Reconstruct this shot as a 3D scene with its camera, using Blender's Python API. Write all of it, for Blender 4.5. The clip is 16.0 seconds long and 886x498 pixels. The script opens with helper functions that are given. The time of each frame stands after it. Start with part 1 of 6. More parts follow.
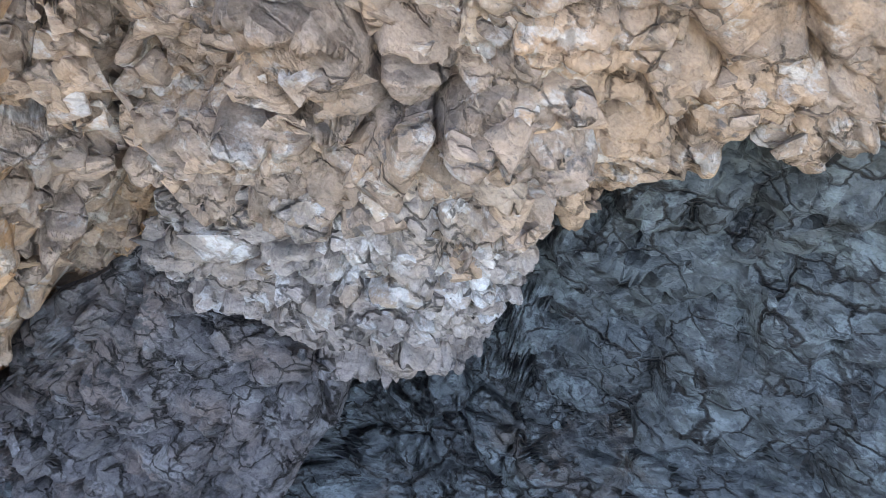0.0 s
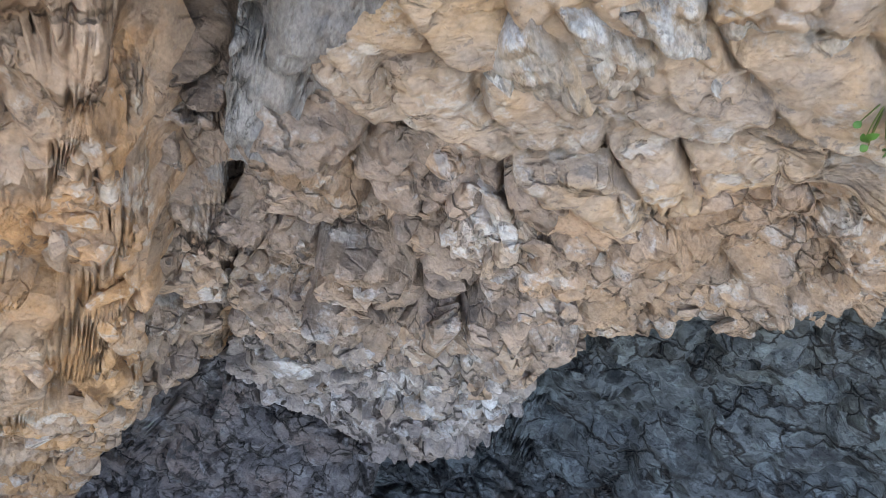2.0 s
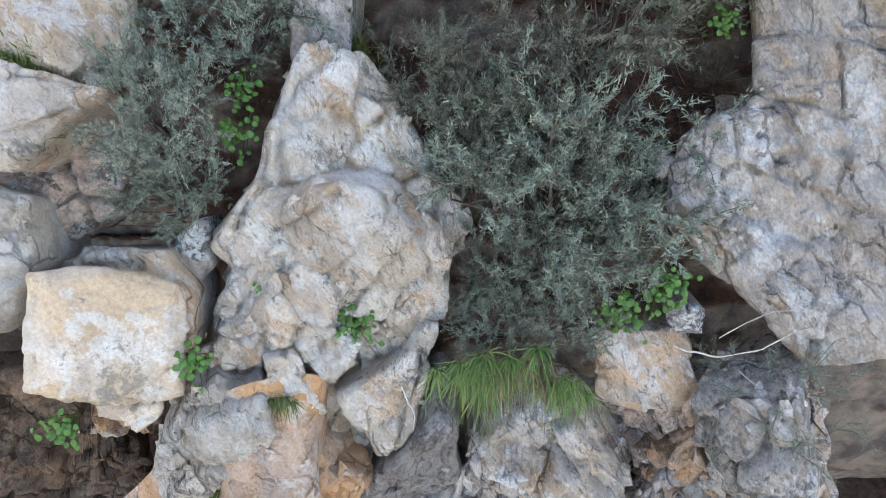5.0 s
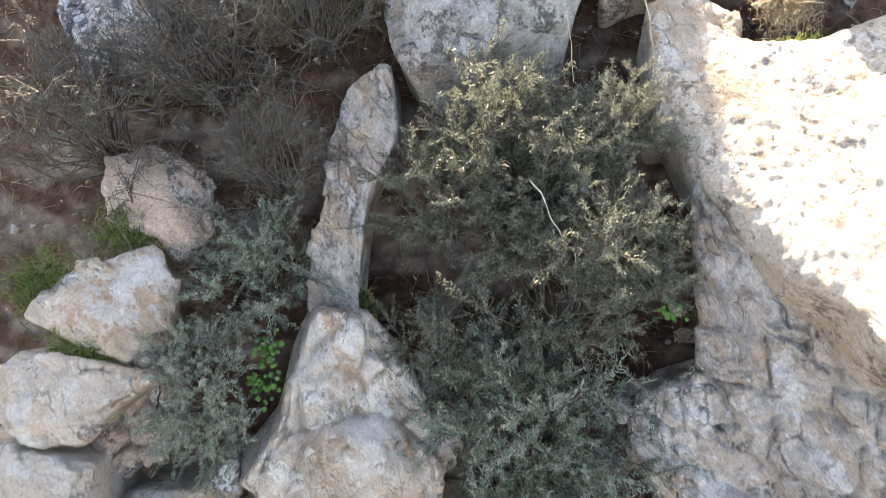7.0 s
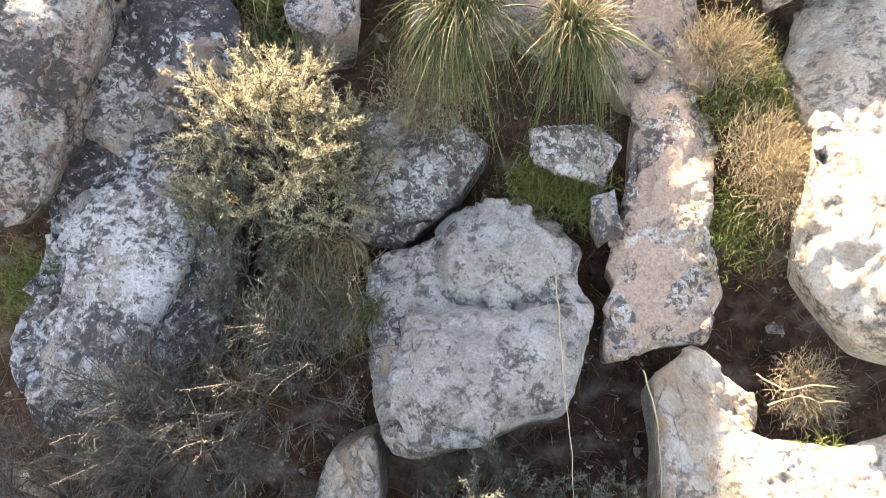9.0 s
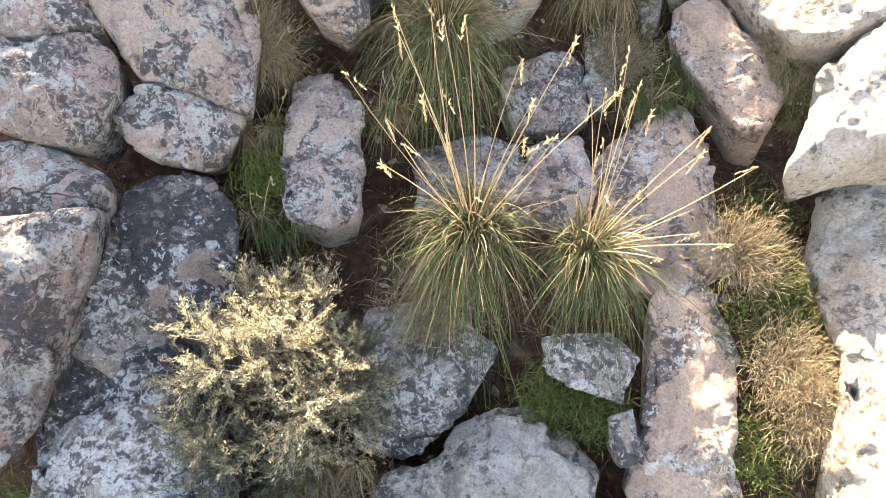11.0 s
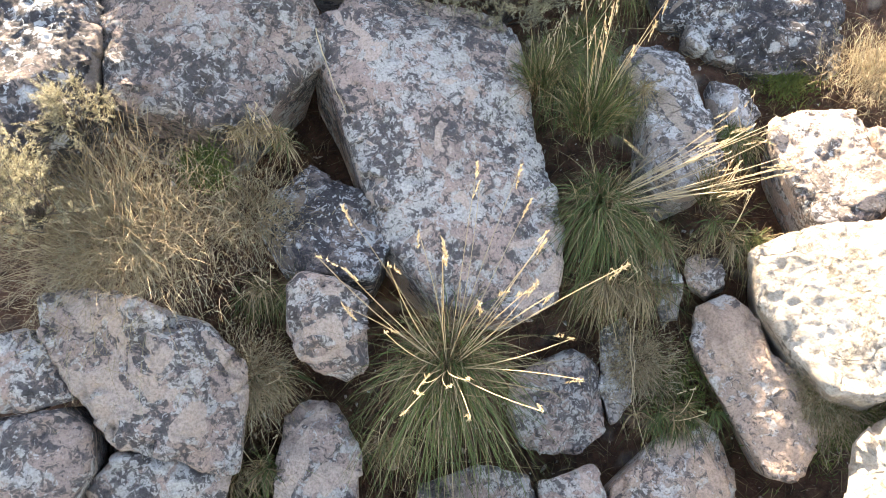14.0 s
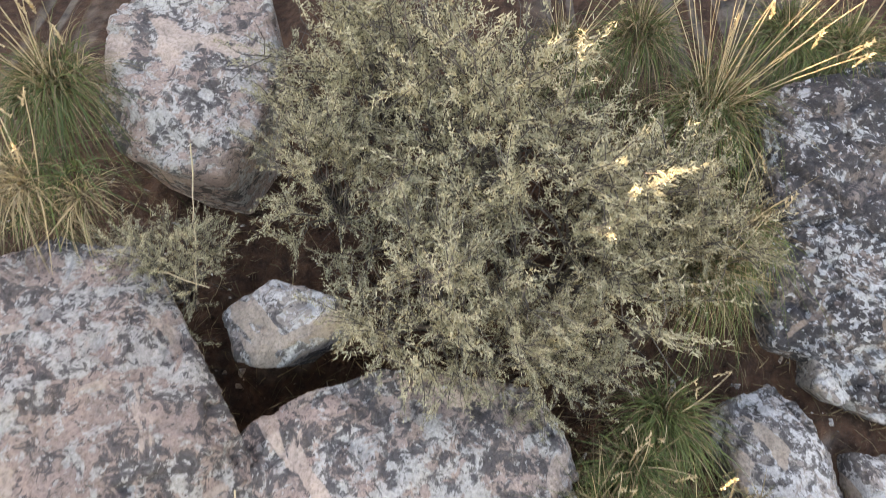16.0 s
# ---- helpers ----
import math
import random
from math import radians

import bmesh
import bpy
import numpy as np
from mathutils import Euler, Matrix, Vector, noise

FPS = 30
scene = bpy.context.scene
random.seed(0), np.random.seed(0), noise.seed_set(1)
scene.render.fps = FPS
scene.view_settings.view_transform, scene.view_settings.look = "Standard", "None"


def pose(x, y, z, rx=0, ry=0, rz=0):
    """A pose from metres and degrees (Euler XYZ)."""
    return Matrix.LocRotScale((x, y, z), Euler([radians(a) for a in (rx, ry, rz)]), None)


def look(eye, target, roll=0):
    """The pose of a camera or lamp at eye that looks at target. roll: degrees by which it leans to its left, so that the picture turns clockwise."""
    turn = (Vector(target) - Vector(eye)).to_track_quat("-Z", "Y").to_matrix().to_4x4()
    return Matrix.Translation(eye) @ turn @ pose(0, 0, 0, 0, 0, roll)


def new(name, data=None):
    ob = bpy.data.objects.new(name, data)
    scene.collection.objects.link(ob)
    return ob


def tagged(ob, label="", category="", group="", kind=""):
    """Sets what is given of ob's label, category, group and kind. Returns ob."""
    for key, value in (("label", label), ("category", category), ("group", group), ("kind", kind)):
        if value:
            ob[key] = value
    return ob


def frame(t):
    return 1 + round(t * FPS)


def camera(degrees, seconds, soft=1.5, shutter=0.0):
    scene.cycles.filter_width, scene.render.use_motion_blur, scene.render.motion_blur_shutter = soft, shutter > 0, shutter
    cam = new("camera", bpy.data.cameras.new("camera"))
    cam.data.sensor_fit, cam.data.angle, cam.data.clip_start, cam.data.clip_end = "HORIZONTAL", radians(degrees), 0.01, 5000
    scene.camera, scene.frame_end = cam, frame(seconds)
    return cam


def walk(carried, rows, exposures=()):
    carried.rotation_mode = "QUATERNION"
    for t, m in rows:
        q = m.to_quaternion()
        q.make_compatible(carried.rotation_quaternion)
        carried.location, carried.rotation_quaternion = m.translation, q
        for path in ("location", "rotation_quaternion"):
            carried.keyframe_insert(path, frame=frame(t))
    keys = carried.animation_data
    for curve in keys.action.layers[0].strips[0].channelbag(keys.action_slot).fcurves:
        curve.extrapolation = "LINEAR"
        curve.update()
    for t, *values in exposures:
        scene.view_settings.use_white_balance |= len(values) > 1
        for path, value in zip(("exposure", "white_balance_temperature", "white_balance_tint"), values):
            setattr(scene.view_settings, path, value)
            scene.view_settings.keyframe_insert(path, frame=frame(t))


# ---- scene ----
cam = camera(69.5, 16.0, soft=0.35, shutter=0.12)
EXPOSURES = ((0.0, 4.36, 8000, 17), (1.0, 4.2, 7900, 17), (1.5, 4.02, 8400, 18), (2.5, 3.82, 8000, 16), (3.5, 3.72, 7600, 10), (4.5, 3.65, 7900, 14), (7.0, 3.5, 8700, 18), (9.0, 3.4, 9100, 19), (11.5, 3.4, 8600, 18), (13.0, 3.3, 8400, 16), (14.2, 3.27, 8500, 16), (15.5, 3.58, 9200, 18), (16.0, 3.63, 10500, 20))
# seconds, place in metres, Euler degrees
ROWS = [
    (0.0, 0.0, 0.0, 3.0, 45.0, -0.0, 0.0),
    (0.5, -0.0336, 0.0025, 3.0212, 45.008, -0.304, 1.704),
    (1.0, -0.0504, -0.0161, 3.3131, 45.036, -0.417, 1.732),
    (1.5, -0.054, -0.0433, 3.6389, 45.015, -0.474, 1.761),
    (2.0, -0.0564, -0.0602, 3.8511, 45.085, -0.523, 1.782),
    (2.5, -0.06, -0.0967, 4.3746, 45.104, -0.587, 1.845),
    (3.0, -0.036, -0.1434, 4.871, 45.113, -0.644, 1.845),
    (3.5, -0.006, -0.1875, 5.3581, 45.123, -0.672, 1.888),
    (4.0, 0.0192, -0.1986, 5.8477, 45.172, -0.665, 1.838),
    (4.5, 0.0456, -0.1969, 6.3008, 45.333, -0.665, 1.895),
    (6.8, 0.1232, -0.0446, 7.6669, 47.368, -0.141, 2.522),
    (7.0, 0.1269, 0.172, 7.7136, 47.017, 0.055, 2.718),
    (7.5, 0.1083, 0.7937, 7.9101, 46.803, -0.047, 2.762),
    (8.0, 0.1071, 0.9772, 8.4062, 46.63, -0.348, 2.697),
    (8.5, 0.1177, 1.0843, 8.6648, 46.851, -0.537, 2.681),
    (9.0, 0.0756, 1.4767, 8.7528, 46.512, -0.825, 2.682),
    (9.2, 0.0569, 1.6725, 8.8052, 46.384, -0.887, 2.834),
    (11.3, -0.0266, 2.3919, 9.4087, 46.528, -0.692, 2.013),
    (11.5, -0.0312, 2.5363, 9.4378, 46.476, -0.615, 2.043),
    (12.0, -0.0564, 2.9529, 9.5031, 46.434, -0.679, 1.994),
    (12.5, -0.0792, 3.2592, 9.784, 45.909, -0.849, 1.952),
    (13.0, -0.0828, 3.2728, 10.2575, 46.159, -0.842, 1.93),
    (13.5, -0.0888, 3.3237, 10.3084, 46.37, -0.778, 1.923),
    (14.0, -0.1068, 3.5401, 10.3415, 46.321, -0.75, 1.923),
    (14.5, -0.144, 3.8447, 10.3949, 46.339, -0.799, 1.874),
    (15.0, -0.1788, 4.3105, 10.4857, 46.299, -0.827, 1.846),
    (15.5, -0.1977, 4.9593, 10.6178, 45.905, -0.843, 1.601),
    (16.0, -0.1916, 5.7528, 10.7891, 44.932, -0.479, 1.894),
]
walk(cam, [(t, pose(x, y, z, rx, ry, rz)) for t, x, y, z, rx, ry, rz in ROWS], EXPOSURES)

# ---- world, sun, exposure ----
SUN_ELEVATION, SUN_AZIMUTH = 36.0, -15.0   # degrees; azimuth from +y towards +x
world = bpy.data.worlds.new("sky")
scene.world = world
world.use_nodes = True
sky = world.node_tree.nodes.new("ShaderNodeTexSky")
sky.sky_type = "NISHITA"
sky.sun_disc = False
sky.sun_elevation, sky.sun_rotation = radians(SUN_ELEVATION), radians(SUN_AZIMUTH)
background = world.node_tree.nodes["Background"]
background.inputs["Strength"].default_value = 0.10
world.node_tree.links.new(sky.outputs["Color"], background.inputs["Color"])

sun_way = Vector((math.sin(radians(SUN_AZIMUTH)) * math.cos(radians(SUN_ELEVATION)),
                  math.cos(radians(SUN_AZIMUTH)) * math.cos(radians(SUN_ELEVATION)), math.sin(radians(SUN_ELEVATION))))
sun = new("sun", bpy.data.lights.new("sun", "SUN"))
sun.data.energy, sun.data.angle, sun.data.color = 5.0, radians(0.55), (1.0, 0.93, 0.82)
sun.matrix_world = look(sun_way * 40, (0, 0, 0))


# ---- materials ----
def material(name, roughness=0.9):
    m = bpy.data.materials.new(name)
    m.use_nodes = True
    t = m.node_tree
    b = t.nodes["Principled BSDF"]
    b.inputs["Roughness"].default_value = roughness
    b.inputs["Specular IOR Level"].default_value = 0.25
    return m, t, b


def node(t, kind, **inputs):
    n = t.nodes.new(kind)
    for key, value in inputs.items():
        n.inputs[key.replace("_", " ")].default_value = value
    return n


def mapped(t, scale=(1, 1, 1), dip=0.0):
    """Places in metres, shifted by the object's own random number."""
    coordinates = t.nodes.new("ShaderNodeNewGeometry")
    info = t.nodes.new("ShaderNodeObjectInfo")
    times = t.nodes.new("ShaderNodeMath")
    times.operation, times.inputs[1].default_value = "MULTIPLY", 37.0
    t.links.new(info.outputs["Random"], times.inputs[0])
    place = t.nodes.new("ShaderNodeMapping")
    place.vector_type = "TEXTURE" if dip else "POINT"
    place.inputs["Scale"].default_value = tuple(1 / k for k in scale) if dip else scale
    place.inputs["Rotation"].default_value = (0, dip, 0)
    t.links.new(coordinates.outputs["Position"], place.inputs["Vector"])
    t.links.new(times.outputs[0], place.inputs["Location"])
    return place.outputs["Vector"]


def grain(t, vector, scale, detail=6.0, rough=0.6, distortion=0.0):
    n = node(t, "ShaderNodeTexNoise", Scale=scale, Detail=detail, Roughness=rough, Distortion=distortion)
    t.links.new(vector, n.inputs["Vector"])
    return n.outputs["Fac"]


def cells(t, vector, scale, feature="F1", randomness=1.0):
    n = node(t, "ShaderNodeTexVoronoi", Scale=scale, Randomness=randomness)
    n.feature = feature
    t.links.new(vector, n.inputs["Vector"])
    return n.outputs["Distance"]


def ramp(t, value, *stops):
    """stops: (position, colour or grey)"""
    n = t.nodes.new("ShaderNodeValToRGB")
    e = n.color_ramp.elements
    while len(e) < len(stops):
        e.new(1.0)
    for k, (position, colour) in zip(e, stops):
        k.position = position
        k.color = (*colour, 1) if isinstance(colour, tuple) else (colour, colour, colour, 1)
    t.links.new(value, n.inputs["Fac"])
    return n.outputs["Color"]


def blend(t, factor, a, b, mode="MIX"):
    n = t.nodes.new("ShaderNodeMix")
    n.data_type, n.blend_type = "RGBA", mode
    for socket, v in ((n.inputs[0], factor), (n.inputs[6], a), (n.inputs[7], b)):
        if isinstance(v, (tuple, float, int)):
            socket.default_value = (*v, 1) if isinstance(v, tuple) else v
        else:
            t.links.new(v, socket)
    return n.outputs[2]


def relief(t, b, *layers):
    """layers: (height, distance)"""
    last = None
    for height, distance in layers:
        n = t.nodes.new("ShaderNodeBump")
        n.inputs["Distance"].default_value, n.inputs["Strength"].default_value = distance, 1.0
        t.links.new(height, n.inputs["Height"])
        if last is not None:
            t.links.new(last, n.inputs["Normal"])
        last = n.outputs["Normal"]
    t.links.new(last, b.inputs["Normal"])


def warped(t, v, scale, amount):
    """Coordinates pushed about by noise, for outlines that are not straight."""
    n = node(t, "ShaderNodeTexNoise", Scale=scale, Detail=4.0, Roughness=0.65)
    t.links.new(v, n.inputs["Vector"])
    add = t.nodes.new("ShaderNodeVectorMath")
    add.operation = "MULTIPLY_ADD"
    add.inputs[1].default_value = (amount, amount, amount)
    t.links.new(n.outputs["Color"], add.inputs[0])
    t.links.new(v, add.inputs[2])
    return add.outputs[0]


def patches(t, v, scale):
    """One random number for each small uneven patch."""
    n = node(t, "ShaderNodeTexVoronoi", Scale=scale)
    t.links.new(warped(t, v, scale * 1.6, 1.3 / scale), n.inputs["Vector"])
    split = t.nodes.new("ShaderNodeSeparateColor")
    t.links.new(n.outputs["Color"], split.inputs[0])
    return split.outputs[0]


def facet_height(t, v, scale, warp=0.3):
    """Height of broken facets: every uneven cell is a plane with a tilt of its own."""
    w = warped(t, v, scale * 1.1, warp / scale)
    n = node(t, "ShaderNodeTexVoronoi", Scale=scale)
    t.links.new(w, n.inputs["Vector"])
    away = t.nodes.new("ShaderNodeVectorMath")
    away.operation = "SUBTRACT"
    t.links.new(w, away.inputs[0])
    t.links.new(n.outputs["Position"], away.inputs[1])
    tilt = t.nodes.new("ShaderNodeVectorMath")
    tilt.operation, tilt.inputs[1].default_value = "SUBTRACT", (0.5, 0.5, 0.5)
    t.links.new(n.outputs["Color"], tilt.inputs[0])
    both = t.nodes.new("ShaderNodeVectorMath")
    both.operation = "DOT_PRODUCT"
    t.links.new(away.outputs[0], both.inputs[0])
    t.links.new(tilt.outputs[0], both.inputs[1])
    return both.outputs["Value"]


def crack_lines(t, v, scale, width, broken=0.5):
    """1 in thin uneven cracks, which come and go, 0 elsewhere."""
    line = ramp(t, cells(t, warped(t, v, scale * 1.4, 0.55 / scale), scale, "DISTANCE_TO_EDGE"), (0.0, 1.0), (width * 0.45, 0.8), (width, 0.0))
    return blend(t, 1.0, line, ramp(t, grain(t, v, scale * 0.7, 3, 0.5), (broken - 0.06, 0.0), (broken + 0.06, 1.0)), "MULTIPLY")


def limestone(name, plain, second, stain, stain_amount=0.45, pale=None, pale_amount=0.0, spots=None, spot_amount=0.0, bump=1.0, stretch=(1, 1, 1), dip=0.0, grit=0.5, facet=0.0, size=7.0, cracks=0.0):
    """Weathered limestone: two ground tones, a mineral stain, pale crust, dark spots, broken facets and cracks."""
    m, t, b = material(name)
    v = mapped(t, stretch, dip)
    broad = grain(t, v, 2.4, 6, 0.62, 0.6)
    middle = grain(t, v, 9.0, 10, 0.68, 0.4)
    fine = grain(t, v, 80.0, 6, 0.75)
    colour = blend(t, ramp(t, middle, (0.40, 0.0), (0.60, 1.0)), plain, second)
    edge = 0.62 - stain_amount * 0.3
    info = t.nodes.new("ShaderNodeObjectInfo")
    own = blend(t, 0.12, broad, info.outputs["Random"])
    colour = blend(t, ramp(t, own, (edge, 0.0), (edge + 0.14, 0.9)), colour, stain)
    if facet:
        colour = blend(t, 0.55, colour, ramp(t, patches(t, v, size), (0.0, 0.74), (1.0, 1.16)), "MULTIPLY")
    if pale:
        where = blend(t, 0.35, grain(t, v, 7.5, 14, 0.74, 0.3), grain(t, v, 2.3, 4, 0.55))
        edge = 0.5 + (0.5 - pale_amount) * 0.24
        colour = blend(t, ramp(t, where, (edge, 0.0), (edge + 0.03, 0.6), (edge + 0.12, 0.95)), colour, pale)
    if spots:
        where = blend(t, 0.42, grain(t, v, 24.0, 12, 0.76, 0.3), grain(t, v, 3.6, 5, 0.6))
        edge = 0.5 + (0.5 - spot_amount) * 0.22
        colour = blend(t, ramp(t, where, (edge, 0.0), (edge + 0.02, 0.65), (edge + 0.08, 0.95)), colour, spots)
    layers = [(middle, 0.03 * bump), (grain(t, v, 30.0, 8, 0.7), 0.010 * bump), (fine, 0.004 * bump)]
    if facet:
        layers += [(facet_height(t, v, size), 1.5 * facet), (facet_height(t, v, size * 2.7), 1.2 * facet)]
    if cracks:
        for scale, width in ((size * 0.55, 0.035), (size * 1.5, 0.05)):
            line = crack_lines(t, v, scale, width, 0.64 - 0.14 * cracks)
            colour = blend(t, blend(t, 1.0, line, (cracks, cracks, cracks), "MULTIPLY"), colour, (0.028, 0.023, 0.02))
            layers.append((blend(t, 1.0, (1.0, 1.0, 1.0), line, "SUBTRACT"), 0.05 / scale))
    colour = blend(t, grit, colour, ramp(t, fine, (0.36, 0.22), (0.60, 1.0)), "MULTIPLY")
    colour = blend(t, 1.0, colour, ramp(t, info.outputs["Random"], (0.0, 0.72), (0.5, 0.95), (1.0, 0.84)), "MULTIPLY")
    t.links.new(colour, b.inputs["Base Color"])
    relief(t, b, *layers)
    return m


def lichened(name, rock, rock_dark, bare, crust, dark, crust_amount=0.5, dark_amount=0.35, bare_amount=0.3, bump=1.0):
    """Boulder grown over by lichen: pale crust, clustered dark blotches, pale rosettes, and bare patches between them."""
    m, t, b = material(name)
    v = mapped(t)
    info = t.nodes.new("ShaderNodeObjectInfo")
    zone, zone_2 = grain(t, v, 2.6, 4, 0.6), grain(t, v, 3.7, 4, 0.6, 0.5)
    middle = grain(t, v, 10.0, 9, 0.7, 0.4)
    fine = grain(t, v, 85.0, 5, 0.7)
    colour = blend(t, ramp(t, middle, (0.38, 0.0), (0.62, 1.0)), rock, rock_dark)
    where = blend(t, 0.36, grain(t, v, 10.0, 6, 0.62, 1.0), zone)
    edge = 0.5 + (0.5 - crust_amount) * 0.2
    colour = blend(t, ramp(t, where, (edge - 0.012, 0.0), (edge, 0.75), (edge + 0.07, 1.0)), colour, crust)
    where = blend(t, 0.38, grain(t, v, 17.0, 6, 0.66, 1.0), zone_2)
    edge = 0.5 + (0.5 - dark_amount) * 0.2
    colour = blend(t, ramp(t, where, (edge - 0.012, 0.0), (edge, 0.7), (edge + 0.06, 0.97)), colour, dark)
    where = blend(t, 0.30, grain(t, v, 44.0, 4, 0.6, 0.6), zone_2)
    colour = blend(t, ramp(t, where, (0.56, 0.0), (0.575, 0.85)), colour, dark)
    where = blend(t, 0.30, grain(t, v, 38.0, 4, 0.6, 0.6), zone)
    colour = blend(t, ramp(t, where, (0.56, 0.0), (0.575, 0.8)), colour, tuple(min(0.75, c * 1.12) for c in crust))
    where = blend(t, 0.10, grain(t, v, 3.4, 5, 0.52, 0.9), info.outputs["Random"])
    edge = 0.66 - bare_amount * 0.25
    colour = blend(t, ramp(t, where, (edge, 0.0), (edge + 0.008, 0.88), (edge + 0.06, 0.95)), colour, bare)
    rosette = node(t, "ShaderNodeTexVoronoi", Scale=9.0)
    t.links.new(warped(t, v, 22.0, 0.05), rosette.inputs["Vector"])
    split = t.nodes.new("ShaderNodeSeparateColor")
    t.links.new(rosette.outputs["Color"], split.inputs[0])
    near = blend(t, 1.0, ramp(t, rosette.outputs["Distance"], (0.24, 1.0), (0.30, 0.0)), ramp(t, split.outputs[0], (0.86, 0.0), (0.90, 0.7)), "MULTIPLY")
    colour = blend(t, near, colour, tuple(min(0.75, c * 1.22) for c in crust))
    colour = blend(t, 0.5, colour, ramp(t, fine, (0.36, 0.25), (0.56, 1.05)), "MULTIPLY")
    colour = blend(t, 1.0, colour, ramp(t, info.outputs["Random"], (0.0, 0.78), (0.5, 1.0), (1.0, 0.88)), "MULTIPLY")
    line = crack_lines(t, v, 1.6, 0.012, 0.66)
    colour = blend(t, line, colour, (0.03, 0.027, 0.025))
    t.links.new(colour, b.inputs["Base Color"])
    relief(t, b, (middle, 0.035 * bump), (grain(t, v, 32.0, 8, 0.72), 0.016 * bump), (fine, 0.006 * bump), (facet_height(t, v, 5.0, 0.5), 0.35 * bump), (blend(t, 1.0, (1.0, 1.0, 1.0), line, "SUBTRACT"), 0.02))
    return m


LICHEN = lichened("lichened_limestone", (0.43, 0.33, 0.29), (0.31, 0.25, 0.225), (0.52, 0.42, 0.36), (0.475, 0.467, 0.445), (0.10, 0.094, 0.095), 0.44, 0.40, 0.30)
DARK = lichened("dark_lichened_rock", (0.23, 0.19, 0.175), (0.15, 0.135, 0.13), (0.29, 0.23, 0.195), (0.44, 0.465, 0.475), (0.05, 0.05, 0.055), 0.30, 0.58, 0.15)
GREY = lichened("grey_limestone", (0.40, 0.365, 0.335), (0.29, 0.265, 0.245), (0.44, 0.37, 0.31), (0.54, 0.555, 0.555), (0.10, 0.096, 0.096), 0.45, 0.42, 0.24)
SLAB = limestone("warm_grey_limestone", (0.50, 0.445, 0.395), (0.38, 0.34, 0.305), (0.54, 0.38, 0.25), 0.42, (0.62, 0.62, 0.61), 0.42, (0.17, 0.165, 0.16), 0.3, stretch=(1.5, 1, 0.7), dip=-0.6, facet=0.4, size=4.6, cracks=0.5)
LEDGE = limestone("pitted_whitish_limestone", (0.63, 0.605, 0.565), (0.52, 0.495, 0.455), (0.46, 0.37, 0.29), 0.28, (0.72, 0.725, 0.71), 0.42, (0.13, 0.12, 0.11), 0.38, bump=2.0, facet=0.25, size=5.0, cracks=0.35)
PALE = limestone("pale_limestone", (0.78, 0.68, 0.565), (0.66, 0.575, 0.485), (0.66, 0.45, 0.29), 0.40, (0.82, 0.79, 0.73), 0.5, (0.24, 0.215, 0.19), 0.22, grit=0.35, bump=2.4, stretch=(1.5, 1, 0.7), dip=-0.6, facet=0.25, size=5.0, cracks=0.45)
WHITE = limestone("white_limestone", (0.70, 0.62, 0.52), (0.60, 0.53, 0.44), (0.60, 0.45, 0.31), 0.4, (0.76, 0.72, 0.65), 0.42, (0.17, 0.155, 0.135), 0.34, bump=1.6, facet=0.14, size=4.0, cracks=0.2)
TAN = lichened("tan_limestone", (0.50, 0.385, 0.315), (0.39, 0.305, 0.255), (0.55, 0.41, 0.325), (0.57, 0.55, 0.52), (0.13, 0.115, 0.11), 0.34, 0.36, 0.45)
ORANGE = limestone("orange_limestone", (0.52, 0.365, 0.265), (0.41, 0.293, 0.22), (0.57, 0.31, 0.15), 0.52, (0.60, 0.53, 0.465), 0.34, (0.17, 0.13, 0.11), 0.12, stretch=(1, 1, 1.1), dip=0.5, grit=0.35, facet=0.45, size=5.0, cracks=0.5)
LIP = limestone("smooth_ochre_limestone", (0.50, 0.37, 0.275), (0.40, 0.305, 0.24), (0.52, 0.34, 0.20), 0.45, (0.55, 0.50, 0.45), 0.40, (0.20, 0.165, 0.145), 0.25, stretch=(0.75, 1, 1.3), dip=-0.15, grit=0.3, facet=0.35, size=4.0, cracks=0.45)
CRUMB = limestone("broken_limestone", (0.47, 0.342, 0.268), (0.36, 0.27, 0.215), (0.52, 0.34, 0.225), 0.45, (0.60, 0.55, 0.515), 0.32, (0.14, 0.125, 0.12), 0.14, stretch=(0.85, 1, 1.25), dip=0.6, grit=0.4, facet=0.55, size=5.6, cracks=0.7)
CHALKY = limestone("whitish_broken_limestone", (0.57, 0.49, 0.44), (0.45, 0.37, 0.32), (0.50, 0.36, 0.26), 0.4, (0.70, 0.68, 0.66), 0.48, (0.20, 0.17, 0.155), 0.25, stretch=(0.85, 1, 1.25), dip=0.6, grit=0.35, facet=0.5, size=6.0, cracks=0.5)
ASHEN = limestone("greyish_broken_limestone", (0.40, 0.325, 0.285), (0.29, 0.245, 0.22), (0.42, 0.30, 0.215), 0.35, (0.58, 0.55, 0.53), 0.34, (0.11, 0.10, 0.10), 0.2, stretch=(0.85, 1, 1.25), dip=0.6, grit=0.4, facet=0.42, size=4.8, cracks=0.8)
# Purplish grey, with the shade low on the cliff mixed into the colour.
LOWGREY = limestone("purplish_grey_shade_toned_rock", (0.205, 0.183, 0.18), (0.135, 0.125, 0.125), (0.21, 0.16, 0.14), 0.3, (0.29, 0.28, 0.28), 0.35, (0.06, 0.058, 0.06), 0.34, stretch=(0.9, 1, 1.3), dip=0.7, grit=0.45, facet=0.6, size=6.5, cracks=1.0)
